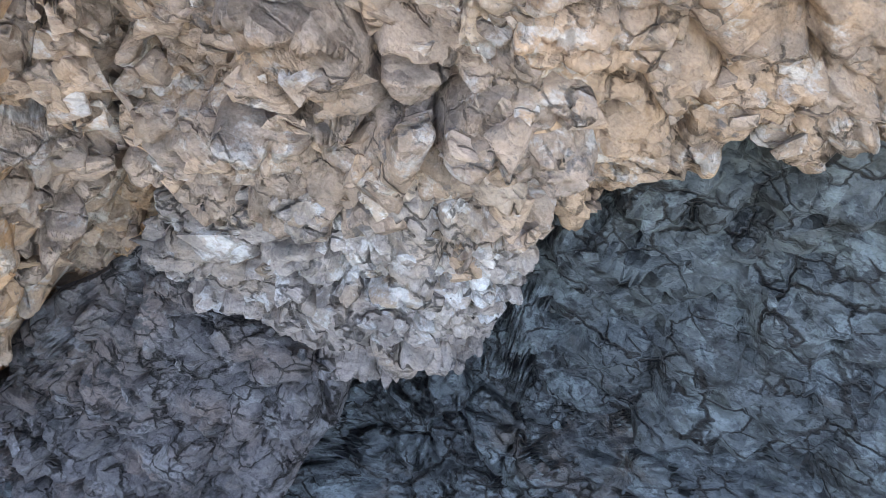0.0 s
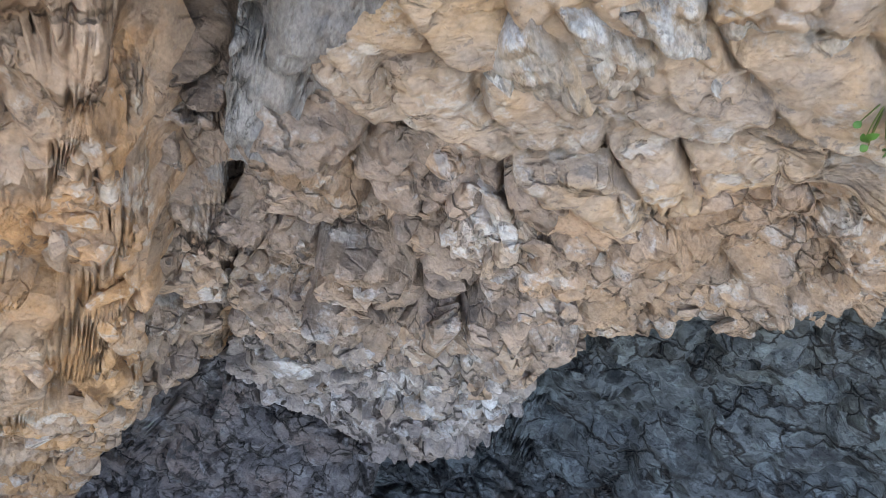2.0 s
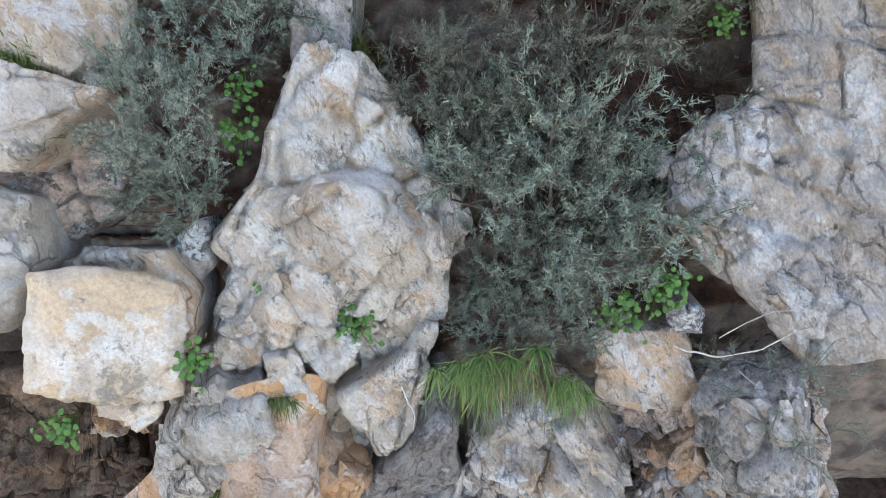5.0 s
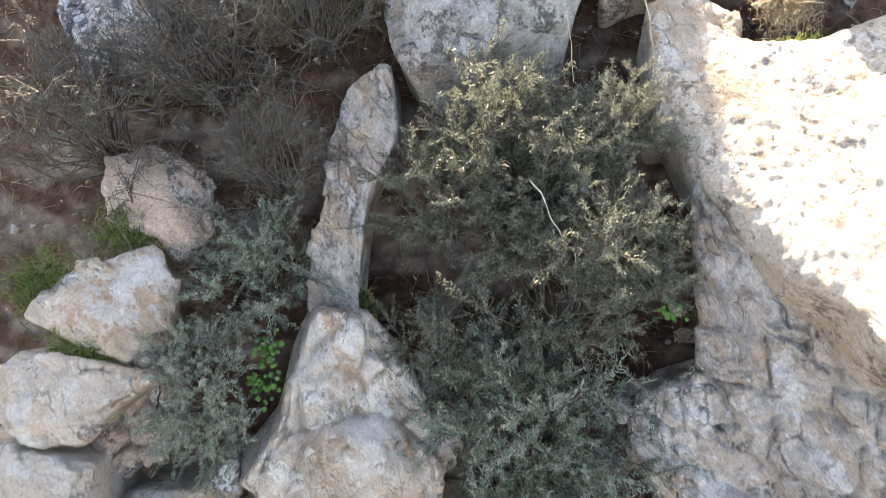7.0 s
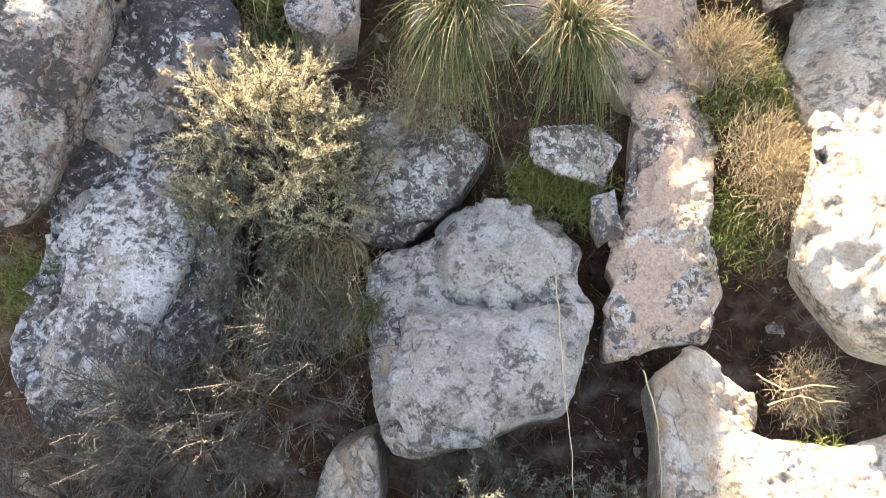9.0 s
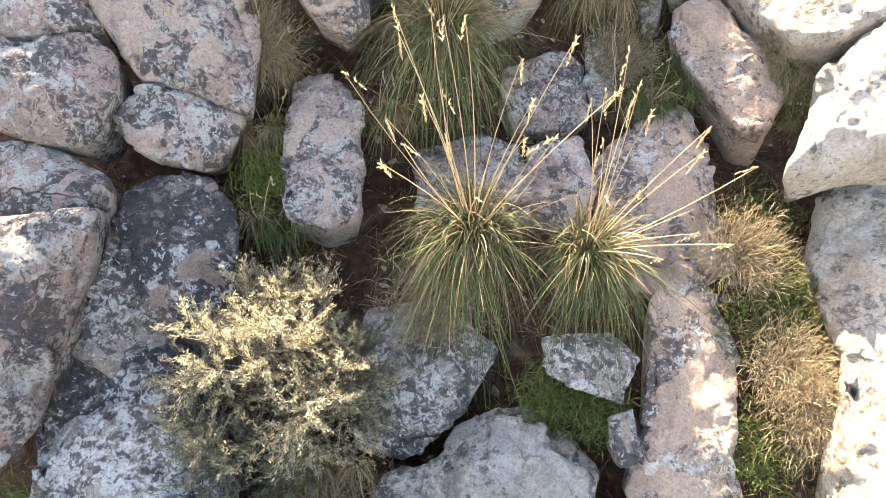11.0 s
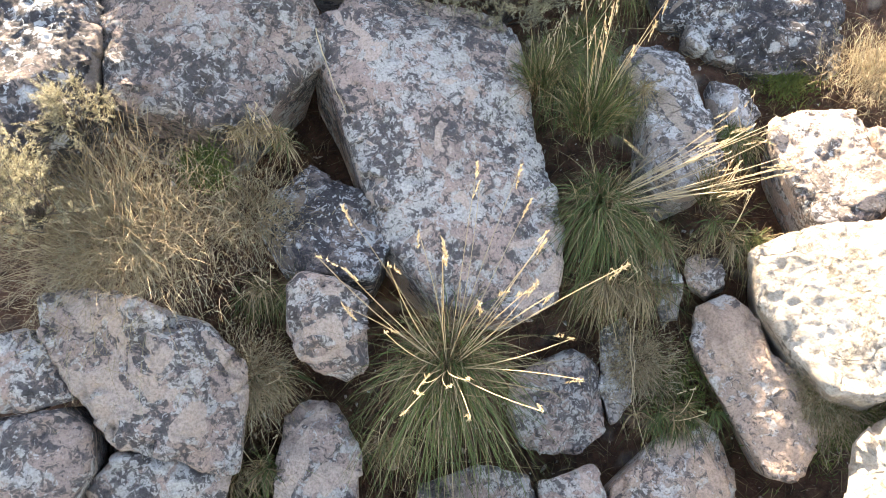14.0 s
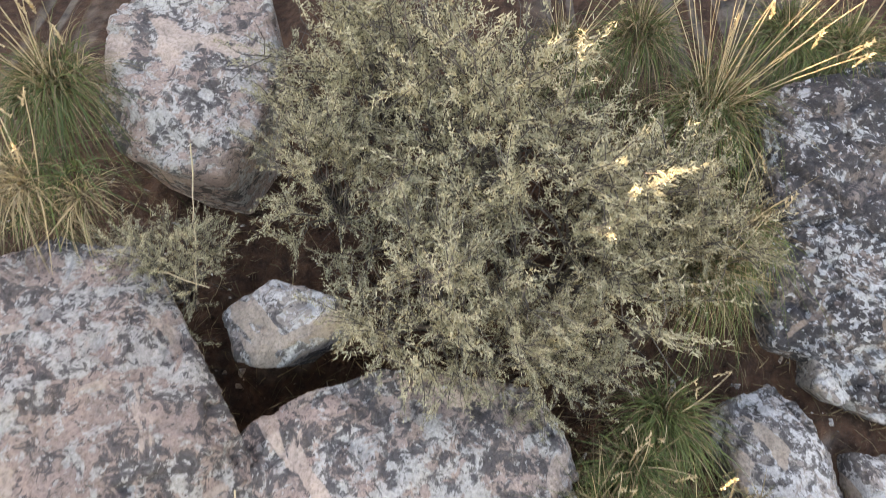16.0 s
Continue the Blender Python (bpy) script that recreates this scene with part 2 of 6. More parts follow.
# Blue-grey rock; its tones are lowered to carry the overhang's shade.
RECESS = limestone("damp_shade_darkened_rock", (0.15, 0.165, 0.165), (0.092, 0.102, 0.105), (0.15, 0.12, 0.10), 0.2, (0.235, 0.27, 0.272), 0.45, (0.045, 0.045, 0.047), 0.36, stretch=(0.75, 1, 1.35), dip=0.35, grit=0.45, facet=0.8, size=5.0, cracks=1.0)
GROOVE = limestone("dark_smooth_rock", (0.31, 0.29, 0.275), (0.22, 0.207, 0.2), (0.24, 0.185, 0.155), 0.3, (0.40, 0.40, 0.40), 0.2, (0.09, 0.085, 0.08), 0.36, bump=0.9, stretch=(1.5, 1.5, 0.75), dip=0.35, facet=0.3, size=5.0, cracks=0.4)
# Dark brown puts the deep hollow's shade into the rock colour.
HOLLOW = limestone("brown_rock_shade_in_colour", (0.22, 0.15, 0.105), (0.15, 0.105, 0.08), (0.26, 0.15, 0.085), 0.5, (0.27, 0.22, 0.18), 0.3, (0.06, 0.05, 0.045), 0.3, facet=0.5, size=5.0, cracks=0.7)
SMOOTH = limestone("smooth_sandy_limestone", (0.62, 0.53, 0.44), (0.54, 0.46, 0.37), (0.60, 0.43, 0.27), 0.35, (0.68, 0.66, 0.62), 0.4, (0.27, 0.24, 0.2), 0.24, bump=0.7, grit=0.35, facet=0.12, size=4.0)


def earth(name):
    """Brown soil with litter, going over to rock where the ground is steep."""
    m, t, b = material(name, 0.95)
    v = mapped(t)
    soil = blend(t, ramp(t, grain(t, v, 14, 8, 0.7), (0.35, 0.0), (0.65, 1.0)), (0.04, 0.021, 0.0145), (0.125, 0.066, 0.042))
    soil = blend(t, ramp(t, grain(t, v, 90, 3, 0.6), (0.64, 0.0), (0.72, 0.5)), soil, (0.22, 0.18, 0.12))
    rock = blend(t, ramp(t, grain(t, v, 7, 8, 0.65), (0.38, 0.0), (0.6, 1.0)), (0.10, 0.085, 0.075), (0.25, 0.20, 0.165))
    geometry = t.nodes.new("ShaderNodeNewGeometry")
    split = t.nodes.new("ShaderNodeSeparateXYZ")
    t.links.new(geometry.outputs["Normal"], split.inputs[0])
    steep = blend(t, 0.3, split.outputs["Z"], grain(t, v, 5, 5, 0.6))
    t.links.new(blend(t, ramp(t, steep, (0.50, 0.0), (0.66, 1.0)), rock, soil), b.inputs["Base Color"])
    relief(t, b, (grain(t, v, 18, 8, 0.7), 0.05), (grain(t, v, 110, 3, 0.6), 0.01))
    return m


EARTH = earth("soil_and_rock")


# ---- shape helpers ----
def lattice(i, j, k, seed):
    h = (i.astype(np.int64) * 374761393 + j.astype(np.int64) * 668265263 + k.astype(np.int64) * 2147483647 + seed * 1274126177) & 0xFFFFFFFF
    h = ((h ^ (h >> 13)) * 1103515245) & 0xFFFFFFFF
    h = ((h ^ (h >> 16)) * 2654435761) & 0xFFFFFFFF
    return ((h ^ (h >> 15)) & 0xFFFFFF) / float(0xFFFFFF)


def smooth_noise(p, seed=0):
    """Value noise in -1..1 at the points p (n, 3)."""
    f = np.floor(p)
    d = p - f
    d = d * d * (3 - 2 * d)
    i, j, k = f[:, 0], f[:, 1], f[:, 2]
    total = 0
    for a in (0, 1):
        for b in (0, 1):
            for c in (0, 1):
                w = (d[:, 0] if a else 1 - d[:, 0]) * (d[:, 1] if b else 1 - d[:, 1]) * (d[:, 2] if c else 1 - d[:, 2])
                total = total + w * lattice(i + a, j + b, k + c, seed)
    return total * 2 - 1


def fractal(p, scale, octaves=4, seed=0, gain=0.5):
    total, size = 0, 1.0
    for o in range(octaves):
        total = total + size * smooth_noise(p * scale + 17.3 * o, seed + o)
        scale, size = scale * 2.03, size * gain
    return total


def fracture(p, cell, seed=0):
    """Broken blocks: for each point its block's offset and tilt (about -1..1), and the distance to the nearest joint."""
    q = p / cell
    f = np.floor(q)
    near = np.full(len(p), 1e9)
    second = np.full(len(p), 1e9)
    offset = np.zeros(len(p))
    for a in (-1, 0, 1):
        for b in (-1, 0, 1):
            for c in (-1, 0, 1):
                i, j, k = f[:, 0] + a, f[:, 1] + b, f[:, 2] + c
                x = q[:, 0] - i - lattice(i, j, k, seed)
                y = q[:, 1] - j - lattice(i, j, k, seed + 1)
                z = q[:, 2] - k - lattice(i, j, k, seed + 2)
                d = np.sqrt(x * x + y * y + z * z)
                own = lattice(i, j, k, seed + 3) * 2 - 1 + 1.3 * ((lattice(i, j, k, seed + 4) - 0.5) * x + (lattice(i, j, k, seed + 5) - 0.5) * y + (lattice(i, j, k, seed + 6) - 0.5) * z) * 2
                closer = d < near
                second = np.where(closer, near, np.minimum(second, d))
                offset = np.where(closer, own, offset)
                near = np.where(closer, d, near)
    return offset, second - near


def grid_mesh(name, p, rows, columns, smooth=True):
    """A mesh from a grid of points."""
    n = np.arange(rows * columns).reshape(rows, columns)
    faces = np.stack([n[:-1, :-1], n[:-1, 1:], n[1:, 1:], n[1:, :-1]], -1).reshape(-1, 4)
    mesh = bpy.data.meshes.new(name)
    mesh.vertices.add(len(p))
    mesh.vertices.foreach_set("co", p.astype(np.float32).ravel())
    mesh.loops.add(faces.size)
    mesh.loops.foreach_set("vertex_index", faces.ravel().astype(np.int32))
    mesh.polygons.add(len(faces))
    mesh.polygons.foreach_set("loop_start", np.arange(0, faces.size, 4, dtype=np.int32))
    mesh.polygons.foreach_set("loop_total", np.full(len(faces), 4, dtype=np.int32))
    mesh.update(calc_edges=True)
    mesh.polygons.foreach_set("use_smooth", np.full(len(faces), smooth))
    mesh.validate()
    return mesh


def grid_normals(p, rows, columns):
    g = p.reshape(rows, columns, 3)
    n = np.cross(np.gradient(g, axis=1), np.gradient(g, axis=0)).reshape(-1, 3)
    return n / (np.linalg.norm(n, axis=1, keepdims=True) + 1e-9)


def disc_grid(count):
    """A square grid bent into a disc: radius 0..1 and angle of each point."""
    a, b = np.meshgrid(np.linspace(-1, 1, count), np.linspace(-1, 1, count))
    a, b = a.ravel() + 1e-9, b.ravel() + 1e-9
    wide = np.abs(a) > np.abs(b)
    radius = np.where(wide, a, b)
    angle = np.where(wide, (np.pi / 4) * (b / a), np.pi / 2 - (np.pi / 4) * (a / b))
    angle = np.where(radius < 0, angle + np.pi, angle)
    return np.abs(radius), np.mod(angle, 2 * np.pi)


def outline_radius(corners, angles):
    """Distance from the middle to the outline at each angle; the outline is softened at its corners."""
    c = np.array(corners)
    d = np.roll(c, -1, 0) - c
    table = np.linspace(0, 2 * np.pi, 361)[:-1]
    reach = np.zeros(360)
    for i, th in enumerate(table):
        w = np.array((math.cos(th), math.sin(th)))
        den = w[0] * d[:, 1] - w[1] * d[:, 0]
        den = np.where(np.abs(den) < 1e-9, 1e-9, den)
        r = (c[:, 0] * d[:, 1] - c[:, 1] * d[:, 0]) / den
        s = (c[:, 0] * w[1] - c[:, 1] * w[0]) / den
        good = (s >= -1e-6) & (s <= 1 + 1e-6) & (r > 0)
        reach[i] = r[good].max() if good.any() else (reach[i - 1] if i else 0.2)
    for _ in range(60):
        reach = np.minimum(reach, 1.08 * np.minimum(np.roll(reach, 1), np.roll(reach, -1)))
    reach = sum(np.roll(reach, k) * w for k, w in ((-3, 1), (-1, 2), (0, 2), (1, 2), (3, 1))) / 8
    return np.interp(angles, np.append(table, 2 * np.pi), np.append(reach, reach[0]))


def block_pose(place, face, size, rng, bedding=None):
    """A fragment on a face: most lie along the bedding."""
    tilt = unit(face + rng.normal(size=3) * 0.3)
    spin = rng.uniform(0, 6.3) if bedding is None else bedding + rng.normal() * 0.3 + 1.571 * rng.randint(4)
    turn = Vector(tilt).to_track_quat("Z", "Y").to_matrix().to_4x4() @ Matrix.Rotation(spin, 4, "Z")
    return Matrix.Translation(Vector(place - face * size * 0.5)) @ turn @ Matrix.Diagonal((size * rng.uniform(0.8, 1.6), size * rng.uniform(0.55, 1.0), size * rng.uniform(0.5, 0.9), 1))


def unit(a):
    return a / (np.linalg.norm(a, axis=-1, keepdims=True) + 1e-9)


BLOCKS = {}


def chip_shapes():
    """Plain angular chips: points and faces."""
    made = []
    rng = np.random.RandomState(555)
    for i in range(12):
        bm = bmesh.new()
        for _ in range(9):
            d = rng.normal(size=3)
            d = np.sign(d) * np.abs(d) ** 0.6
            bm.verts.new(d / np.abs(d).max() * rng.uniform(0.75, 1.0))
        hull = bmesh.ops.convex_hull(bm, input=bm.verts[:])
        bmesh.ops.delete(bm, geom=list(set(g for g in hull["geom_interior"] + hull["geom_unused"] if isinstance(g, bmesh.types.BMVert))), context="VERTS")
        bm.verts.index_update()
        made.append((np.array([v.co for v in bm.verts]), [tuple(v.index for v in f.verts) for f in bm.faces]))
        bm.free()
    return made


CHIPS = chip_shapes()


def chips_mesh(name, poses, surface, rng):
    points, faces, total = [], [], 0
    for m in poses:
        co, polygons = CHIPS[rng.randint(len(CHIPS))]
        m = np.array(m)
        points.append(co @ m[:3, :3].T + m[:3, 3])
        faces += [tuple(k + total for k in q) for q in polygons]
        total += len(co)
    mesh = bpy.data.meshes.new(name)
    mesh.from_pydata(np.concatenate(points).tolist(), [], faces)
    mesh.materials.append(surface)
    return mesh


def block_shapes(surface):
    """Angular fragments with worn edges, a few shapes for each kind of rock."""
    if surface in BLOCKS:
        return BLOCKS[surface]
    made = []
    rng = np.random.RandomState(len(BLOCKS) + 400)
    for i in range(9):
        bm = bmesh.new()
        for _ in range(13):
            d = rng.normal(size=3)
            d = np.sign(d) * np.abs(d) ** 0.6
            bm.verts.new(d / np.abs(d).max() * rng.uniform(0.75, 1.0))
        hull = bmesh.ops.convex_hull(bm, input=bm.verts[:])
        bmesh.ops.delete(bm, geom=list(set(g for g in hull["geom_interior"] + hull["geom_unused"] if isinstance(g, bmesh.types.BMVert))), context="VERTS")
        bmesh.ops.dissolve_limit(bm, angle_limit=0.16, verts=bm.verts[:], edges=bm.edges[:])
        bmesh.ops.bevel(bm, geom=bm.edges[:], offset=0.05, segments=1, profile=0.5, affect="EDGES")
        mesh = bpy.data.meshes.new("block")
        bm.to_mesh(mesh)
        bm.free()
        mesh.materials.append(surface)
        made.append(mesh)
    BLOCKS[surface] = made
    return made


LABELS = {LICHEN: "pinkish grey limestone boulder mottled with lichen", DARK: "dark rock blotched with pale lichen", GREY: "weathered grey limestone rock on the hillside",
          SLAB: "warm grey jointed limestone rock of the cliff", PALE: "pale cracked limestone rock on the hillside", WHITE: "whitish limestone rock beside the soil", TAN: "tan limestone rock with pale crust", ORANGE: "orange-stained limestone rock of the cliff",
          CRUMB: "broken brown limestone on the cliff", ASHEN: "broken greyish limestone low on the cliff", LIP: "smooth ochre limestone of the overhanging lip", CHALKY: "whitish fractured limestone on the cliff", HOLLOW: "brown rock with the hollow's shade in its colour", LOWGREY: "purplish grey broken rock, darkened for shade", RECESS: "damp blue-grey rock, darkened for the overhang's shade", GROOVE: "dark smooth rock in a cleft", LEDGE: "whitish limestone boulder on the ledge", SMOOTH: "smooth sandy limestone rock on the ledge"}
GROUPS = {"boulder": "boulders on the slope", "rock": "small rocks on the slope", "crag": "rock masses of the cliff", "slab": "rock masses of the cliff"}


def stone(name, at, normal, outline, surface, thick=0.4, edge=0.06, bulge=0.04, crack=0.0, cell=0.25, seed=1, label="", res=0.0, rough=1.0, blocks=0, block_size=0.1, flare=0.0):
    """A rock whose face has this outline in the plane through at: flat to domed in front, rounded at the rim, with a body behind."""
    n = np.array(normal, float)
    n /= np.linalg.norm(n)
    u = np.array((1.0, 0, 0)) - n[0] * n
    u /= np.linalg.norm(u)
    v = np.cross(n, u)
    flat = np.array(outline)
    middle = (flat.min(0) + flat.max(0)) / 2 * 0.5 + flat.mean(0) * 0.5
    flat = flat - middle
    size = np.abs(flat).max()
    loose = name in ("boulder", "rock")
    step = res or (0.012 if crack >= 0.25 else 0.015)
    depth = thick if loose else min(thick, 0.32)
    count = int(min(max(2.4 * size / step, 34), 150) if loose else min(max(2.2 * (size + depth) / step, 40), 190))
    radius, angle = disc_grid(count)
    reach = outline_radius(flat, angle) * (1.045 if loose else 1.03)
    rng = np.random.RandomState(seed)
    edge = min(edge * (0.42 if loose else 0.55), 0.3 * np.median(reach))
    edge = edge * (1 + 0.5 * np.sin(2 * angle + seed) * np.sin(3 * angle + 2.1 * seed))
    rim = 0.80 if loose else min(0.82, size / (size + 1.2 * depth))
    inner = np.minimum(radius / rim, 1.0)
    bend = np.clip((radius - rim) / 0.09, 0, 1) * (np.pi / 2)
    wall = np.clip((radius - rim - 0.09) / (1 - rim - 0.09), 0, 1)
    out = inner * (reach - edge) + edge * np.sin(bend) + wall * (flare - 0.10) * depth
    a, b = out * np.cos(angle), out * np.sin(angle)
    # a dome of a few tilted facets that meet the rim
    top = np.full(len(a), bulge + (0.05 if loose else 0.03) * rng.uniform(0.6, 1.3))
    sides = 7 if loose else 5
    for i in range(sides):
        th = i * 6.283 / sides + rng.uniform(-0.4, 0.4)
        far = (flat @ np.array((math.cos(th), math.sin(th)))).max()
        slope = rng.uniform(0.15, 0.8)
        top = np.minimum(top, slope * np.maximum(0, far - a * math.cos(th) - b * math.sin(th)))
    height = top - edge * (1 - np.cos(bend)) - wall * depth
    p = np.array(at) + np.outer(a + middle[0], u) + np.outer(b + middle[1], v) + np.outer(height, n)
    face = grid_normals(p, count, count)
    face = np.where((face @ n)[:, None] < -0.6, -face, face)
    local = p + seed * 3.1
    push = rough * size * (0.035 if loose else 0.05) * fractal(local, 1.6 / size, 3, seed) + (0.012 * min(rough, 1)) * fractal(local, 9.0, 4, seed + 7, 0.55) + 0.004 * fractal(local, 45.0, 2, seed + 3) - 0.03 * min(rough, 1) * np.maximum(0, fractal(local, 17.0, 2, seed + 5) - 0.42)
    if not loose:
        push = push + 0.011 * min(rough, 1) * fractal(local, 24.0, 3, seed + 15, 0.6)
    if loose:
        # chipped rim
        offset, joint = fracture(local, 0.13, seed + 11)
        push = push + 0.022 * rough * offset * np.exp(-((radius - rim) / 0.10) ** 2)
    if crack:
        dip = np.array(Matrix.Rotation(rng.uniform(0.3, 0.9), 3, "Y"))
        warp = (local + 0.10 * cell * np.stack([fractal(local, 2.0 / cell, 2, seed + 20 + i) for i in range(3)], 1)) @ dip
        stretch = np.array((1.35, 1.0, 0.75)) if surface is PALE else np.array((0.85, 1.0, 1.35))
        broken = np.zeros(len(p))
        for c, weight in ((cell, 1.0), (cell * 0.42, 0.7)):
            offset, joint = fracture(warp * stretch, c, seed + 31)
            width = max(0.05, 0.8 * step / c)
            broken = broken + weight * crack * c * (0.46 * offset - 1.0 * np.exp(-(joint / width) ** 1.4))
        even = broken
        for i in range(7):
            g = even.reshape(count, count)
            even = (0.5 * g + 0.125 * (np.roll(g, 1, 0) + np.roll(g, -1, 0) + np.roll(g, 1, 1) + np.roll(g, -1, 1))).ravel()
            broken = even if i == 0 else broken
        side = np.clip(bend, 0, 1)
        push = push + broken * (1 - side) + 1.2 * even * side
        face = unit(face + n)
    p = p + face * (push * (1 - 0.25 * bend) * np.clip(1.0 - wall * (8 if loose else 1.1), 0, 1))[:, None]
    origin = np.array(at)
    mesh = grid_mesh(name, p - origin, count, count)
    mesh.materials.append(surface)
    ob = new(name, mesh)
    ob.location = origin
    tagged(ob, label or LABELS[surface], "rock", GROUPS.get(name, ""))
    if blocks:
        shapes = block_shapes(surface)
        inside = np.where(radius < 0.93)[0]
        bedding = rng.uniform(-0.6, 0.6)
        for i in rng.choice(inside, blocks):
            size = 0.42 * block_size * math.exp(rng.normal() * 0.3)
            piece = new("block", shapes[rng.randint(len(shapes))])
            piece.parent = ob
            piece.matrix_local = block_pose(p[i] - origin, face[i], size, rng, bedding)
        rest = chips_mesh("rubble", [block_pose(p[i] - origin, face[i], 0.2 * block_size * math.exp(rng.normal() * 0.5), rng, bedding) for i in rng.choice(inside, blocks * 4)], surface, rng)
        small = new("rubble", rest)
        small.parent = ob
        tagged(small, "small broken fragments", kind="stuff")
    return ob


# ---- the hillside ----
def hillside():
    """One sheet from the flat shore over a low bank, unseen and added to shade the cliff foot, up the cliff and the
    slope to the far hill.
    """
    profile = ((-400, -0.95), (-60, -0.9), (-11, -0.6), (-6.5, 1.4), (-4.2, 1.9), (-3.0, 1.5), (-1.9, -0.2), (-0.4, -0.7), (0.6, -0.7), (1.9, -0.45), (2.5, 0.3), (2.5, 1.0), (2.25, 1.6), (1.95, 2.3), (1.62, 3.0), (1.30, 3.6),
               (1.36, 4.2), (1.58, 4.7), (1.9, 5.15), (2.38, 5.6), (2.85, 6.15), (3.55, 6.62), (4.25, 7.05), (5.0, 7.38), (5.75, 7.9),
               (6.5, 8.35), (7.3, 8.75), (8.6, 9.25), (11, 9.9), (30, 13), (400, 40))
    c = np.array(profile, float)
    length = np.concatenate([[0], np.cumsum(np.linalg.norm(np.diff(c, axis=0), axis=1))])
    low, high = length[8], length[26]
    along = np.concatenate([np.linspace(0, length[1], 6)[:-1], np.linspace(length[1], length[2], 12)[:-1], np.linspace(length[2], low, 110)[:-1],
                            np.linspace(low, high, 420)[:-1], np.linspace(high, length[27], 40)[:-1], np.linspace(length[27], length[-1], 20)])
    side = np.linspace(-2.7, 2.7, 180)
    side = np.concatenate([[-300, -100, -40, -20, -12, -8, -6, -5, -4.2, -3.6, -3.1], side, [3.1, 3.6, 4.2, 5, 6, 8, 12, 20, 40, 100, 300]])
    y, z = np.interp(along, length, c[:, 0]), np.interp(along, length, c[:, 1])
    for _ in range(3):
        y[130:560] = (np.roll(y, 8)[130:560] + y[130:560] + np.roll(y, -8)[130:560]) / 3
        z[130:560] = (np.roll(z, 8)[130:560] + z[130:560] + np.roll(z, -8)[130:560]) / 3
    rows, columns = len(along), len(side)
    p = np.stack([np.tile(side, rows), np.repeat(y, columns), np.repeat(z, columns)], 1)
    face = grid_normals(p, rows, columns)
    near = np.clip(2.2 - np.abs(p[:, 0]) / 6, 0, 1) * np.clip((p[:, 1] + 8) / 6, 0, 1) * np.clip((30 - p[:, 1]) / 10, 0, 1)
    steep = np.clip(1.4 - 2.2 * np.abs(face[:, 2]), 0, 1)
    push = 0.07 * fractal(p, 1.3, 3, 3) + 0.03 * fractal(p, 6, 5, 8, 0.6)
    push = push - 0.05 - 0.13 * (1 - steep)
    hollow = np.clip((p[:, 1] - 0.8) / 0.3, 0, 1) * np.clip((-1.05 - p[:, 0]) / 0.3, 0, 1) * np.clip((p[:, 2] - 0.8) / 0.4, 0, 1) * np.clip((5.0 - p[:, 2]) / 0.4, 0, 1)
    cave = np.clip((p[:, 1] - 0.8) / 0.3, 0, 1) * np.clip((p[:, 0] - 1.6) / 0.3, 0, 1) * np.clip((p[:, 2] + 0.2) / 0.4, 0, 1) * np.clip((2.3 - p[:, 2]) / 0.4, 0, 1)
    p = p + face * (push * near - 1.3 * (hollow + cave) * near)[:, None]
    mesh = grid_mesh("ground", p, rows, columns)
    mesh.materials.append(EARTH)
    bare = p[(np.abs(p[:, 0]) < 2.4) & (p[:, 1] > 2.0) & (p[:, 2] > 5.2) & (p[:, 1] < 9.5)]
    tagged(new("ground", mesh), "brown soil and bare rock of the steep hillside", "ground", kind="structure")
    return bare


BARE_SOIL = hillside()

# an unseen crag added above the slope, its outline cut so its shade falls on it
stone("crag", (-5.2, 11.0, 10.9), (0, -1, 0.0), ((-0.34, -5.85), (8.88, -5.85), (8.88, -1.9), (8.2, -0.6), (7.5, 0), (6.7, 0.2), (6.1, 0.6), (5.7, 0.8), (5.3, 1), (5.1, 1.15), (4.9, 1.25), (4.7, 1.38), (4.3, 1.42), (4.2, 1.7), (3.85, 1.9), (3.6, 1.9), (2.95, 1.85), (2.8, 1.62), (2.55, 1.64), (2.4, 1.75), (2.25, 1.52), (2.1, 1.5), (1.7, 1.9), (1, 2), (-0.34, 2)), GREY, thick=0.8, edge=0.1, bulge=0.0, seed=90,
      label="unseen grey crag added above the slope for shade", res=0.06, rough=0.12)

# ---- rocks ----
stone("crag", (0.0, 1.25, -0.22), (-0.1, -0.6, 0.8), ((-2.6, -1.0), (-1.0, -1.1), (1.0, -1.0), (2.6, -1.1), (2.7, 0.4), (1.2, 0.95), (-0.2, 1.05), (-1.4, 1.0), (-2.6, 0.9)), RECESS, thick=0.5, edge=0.1, bulge=0.05, crack=0.5, cell=0.25, seed=95, blocks=40, block_size=0.14, label="wet cliff-foot rock with shade in its colour")
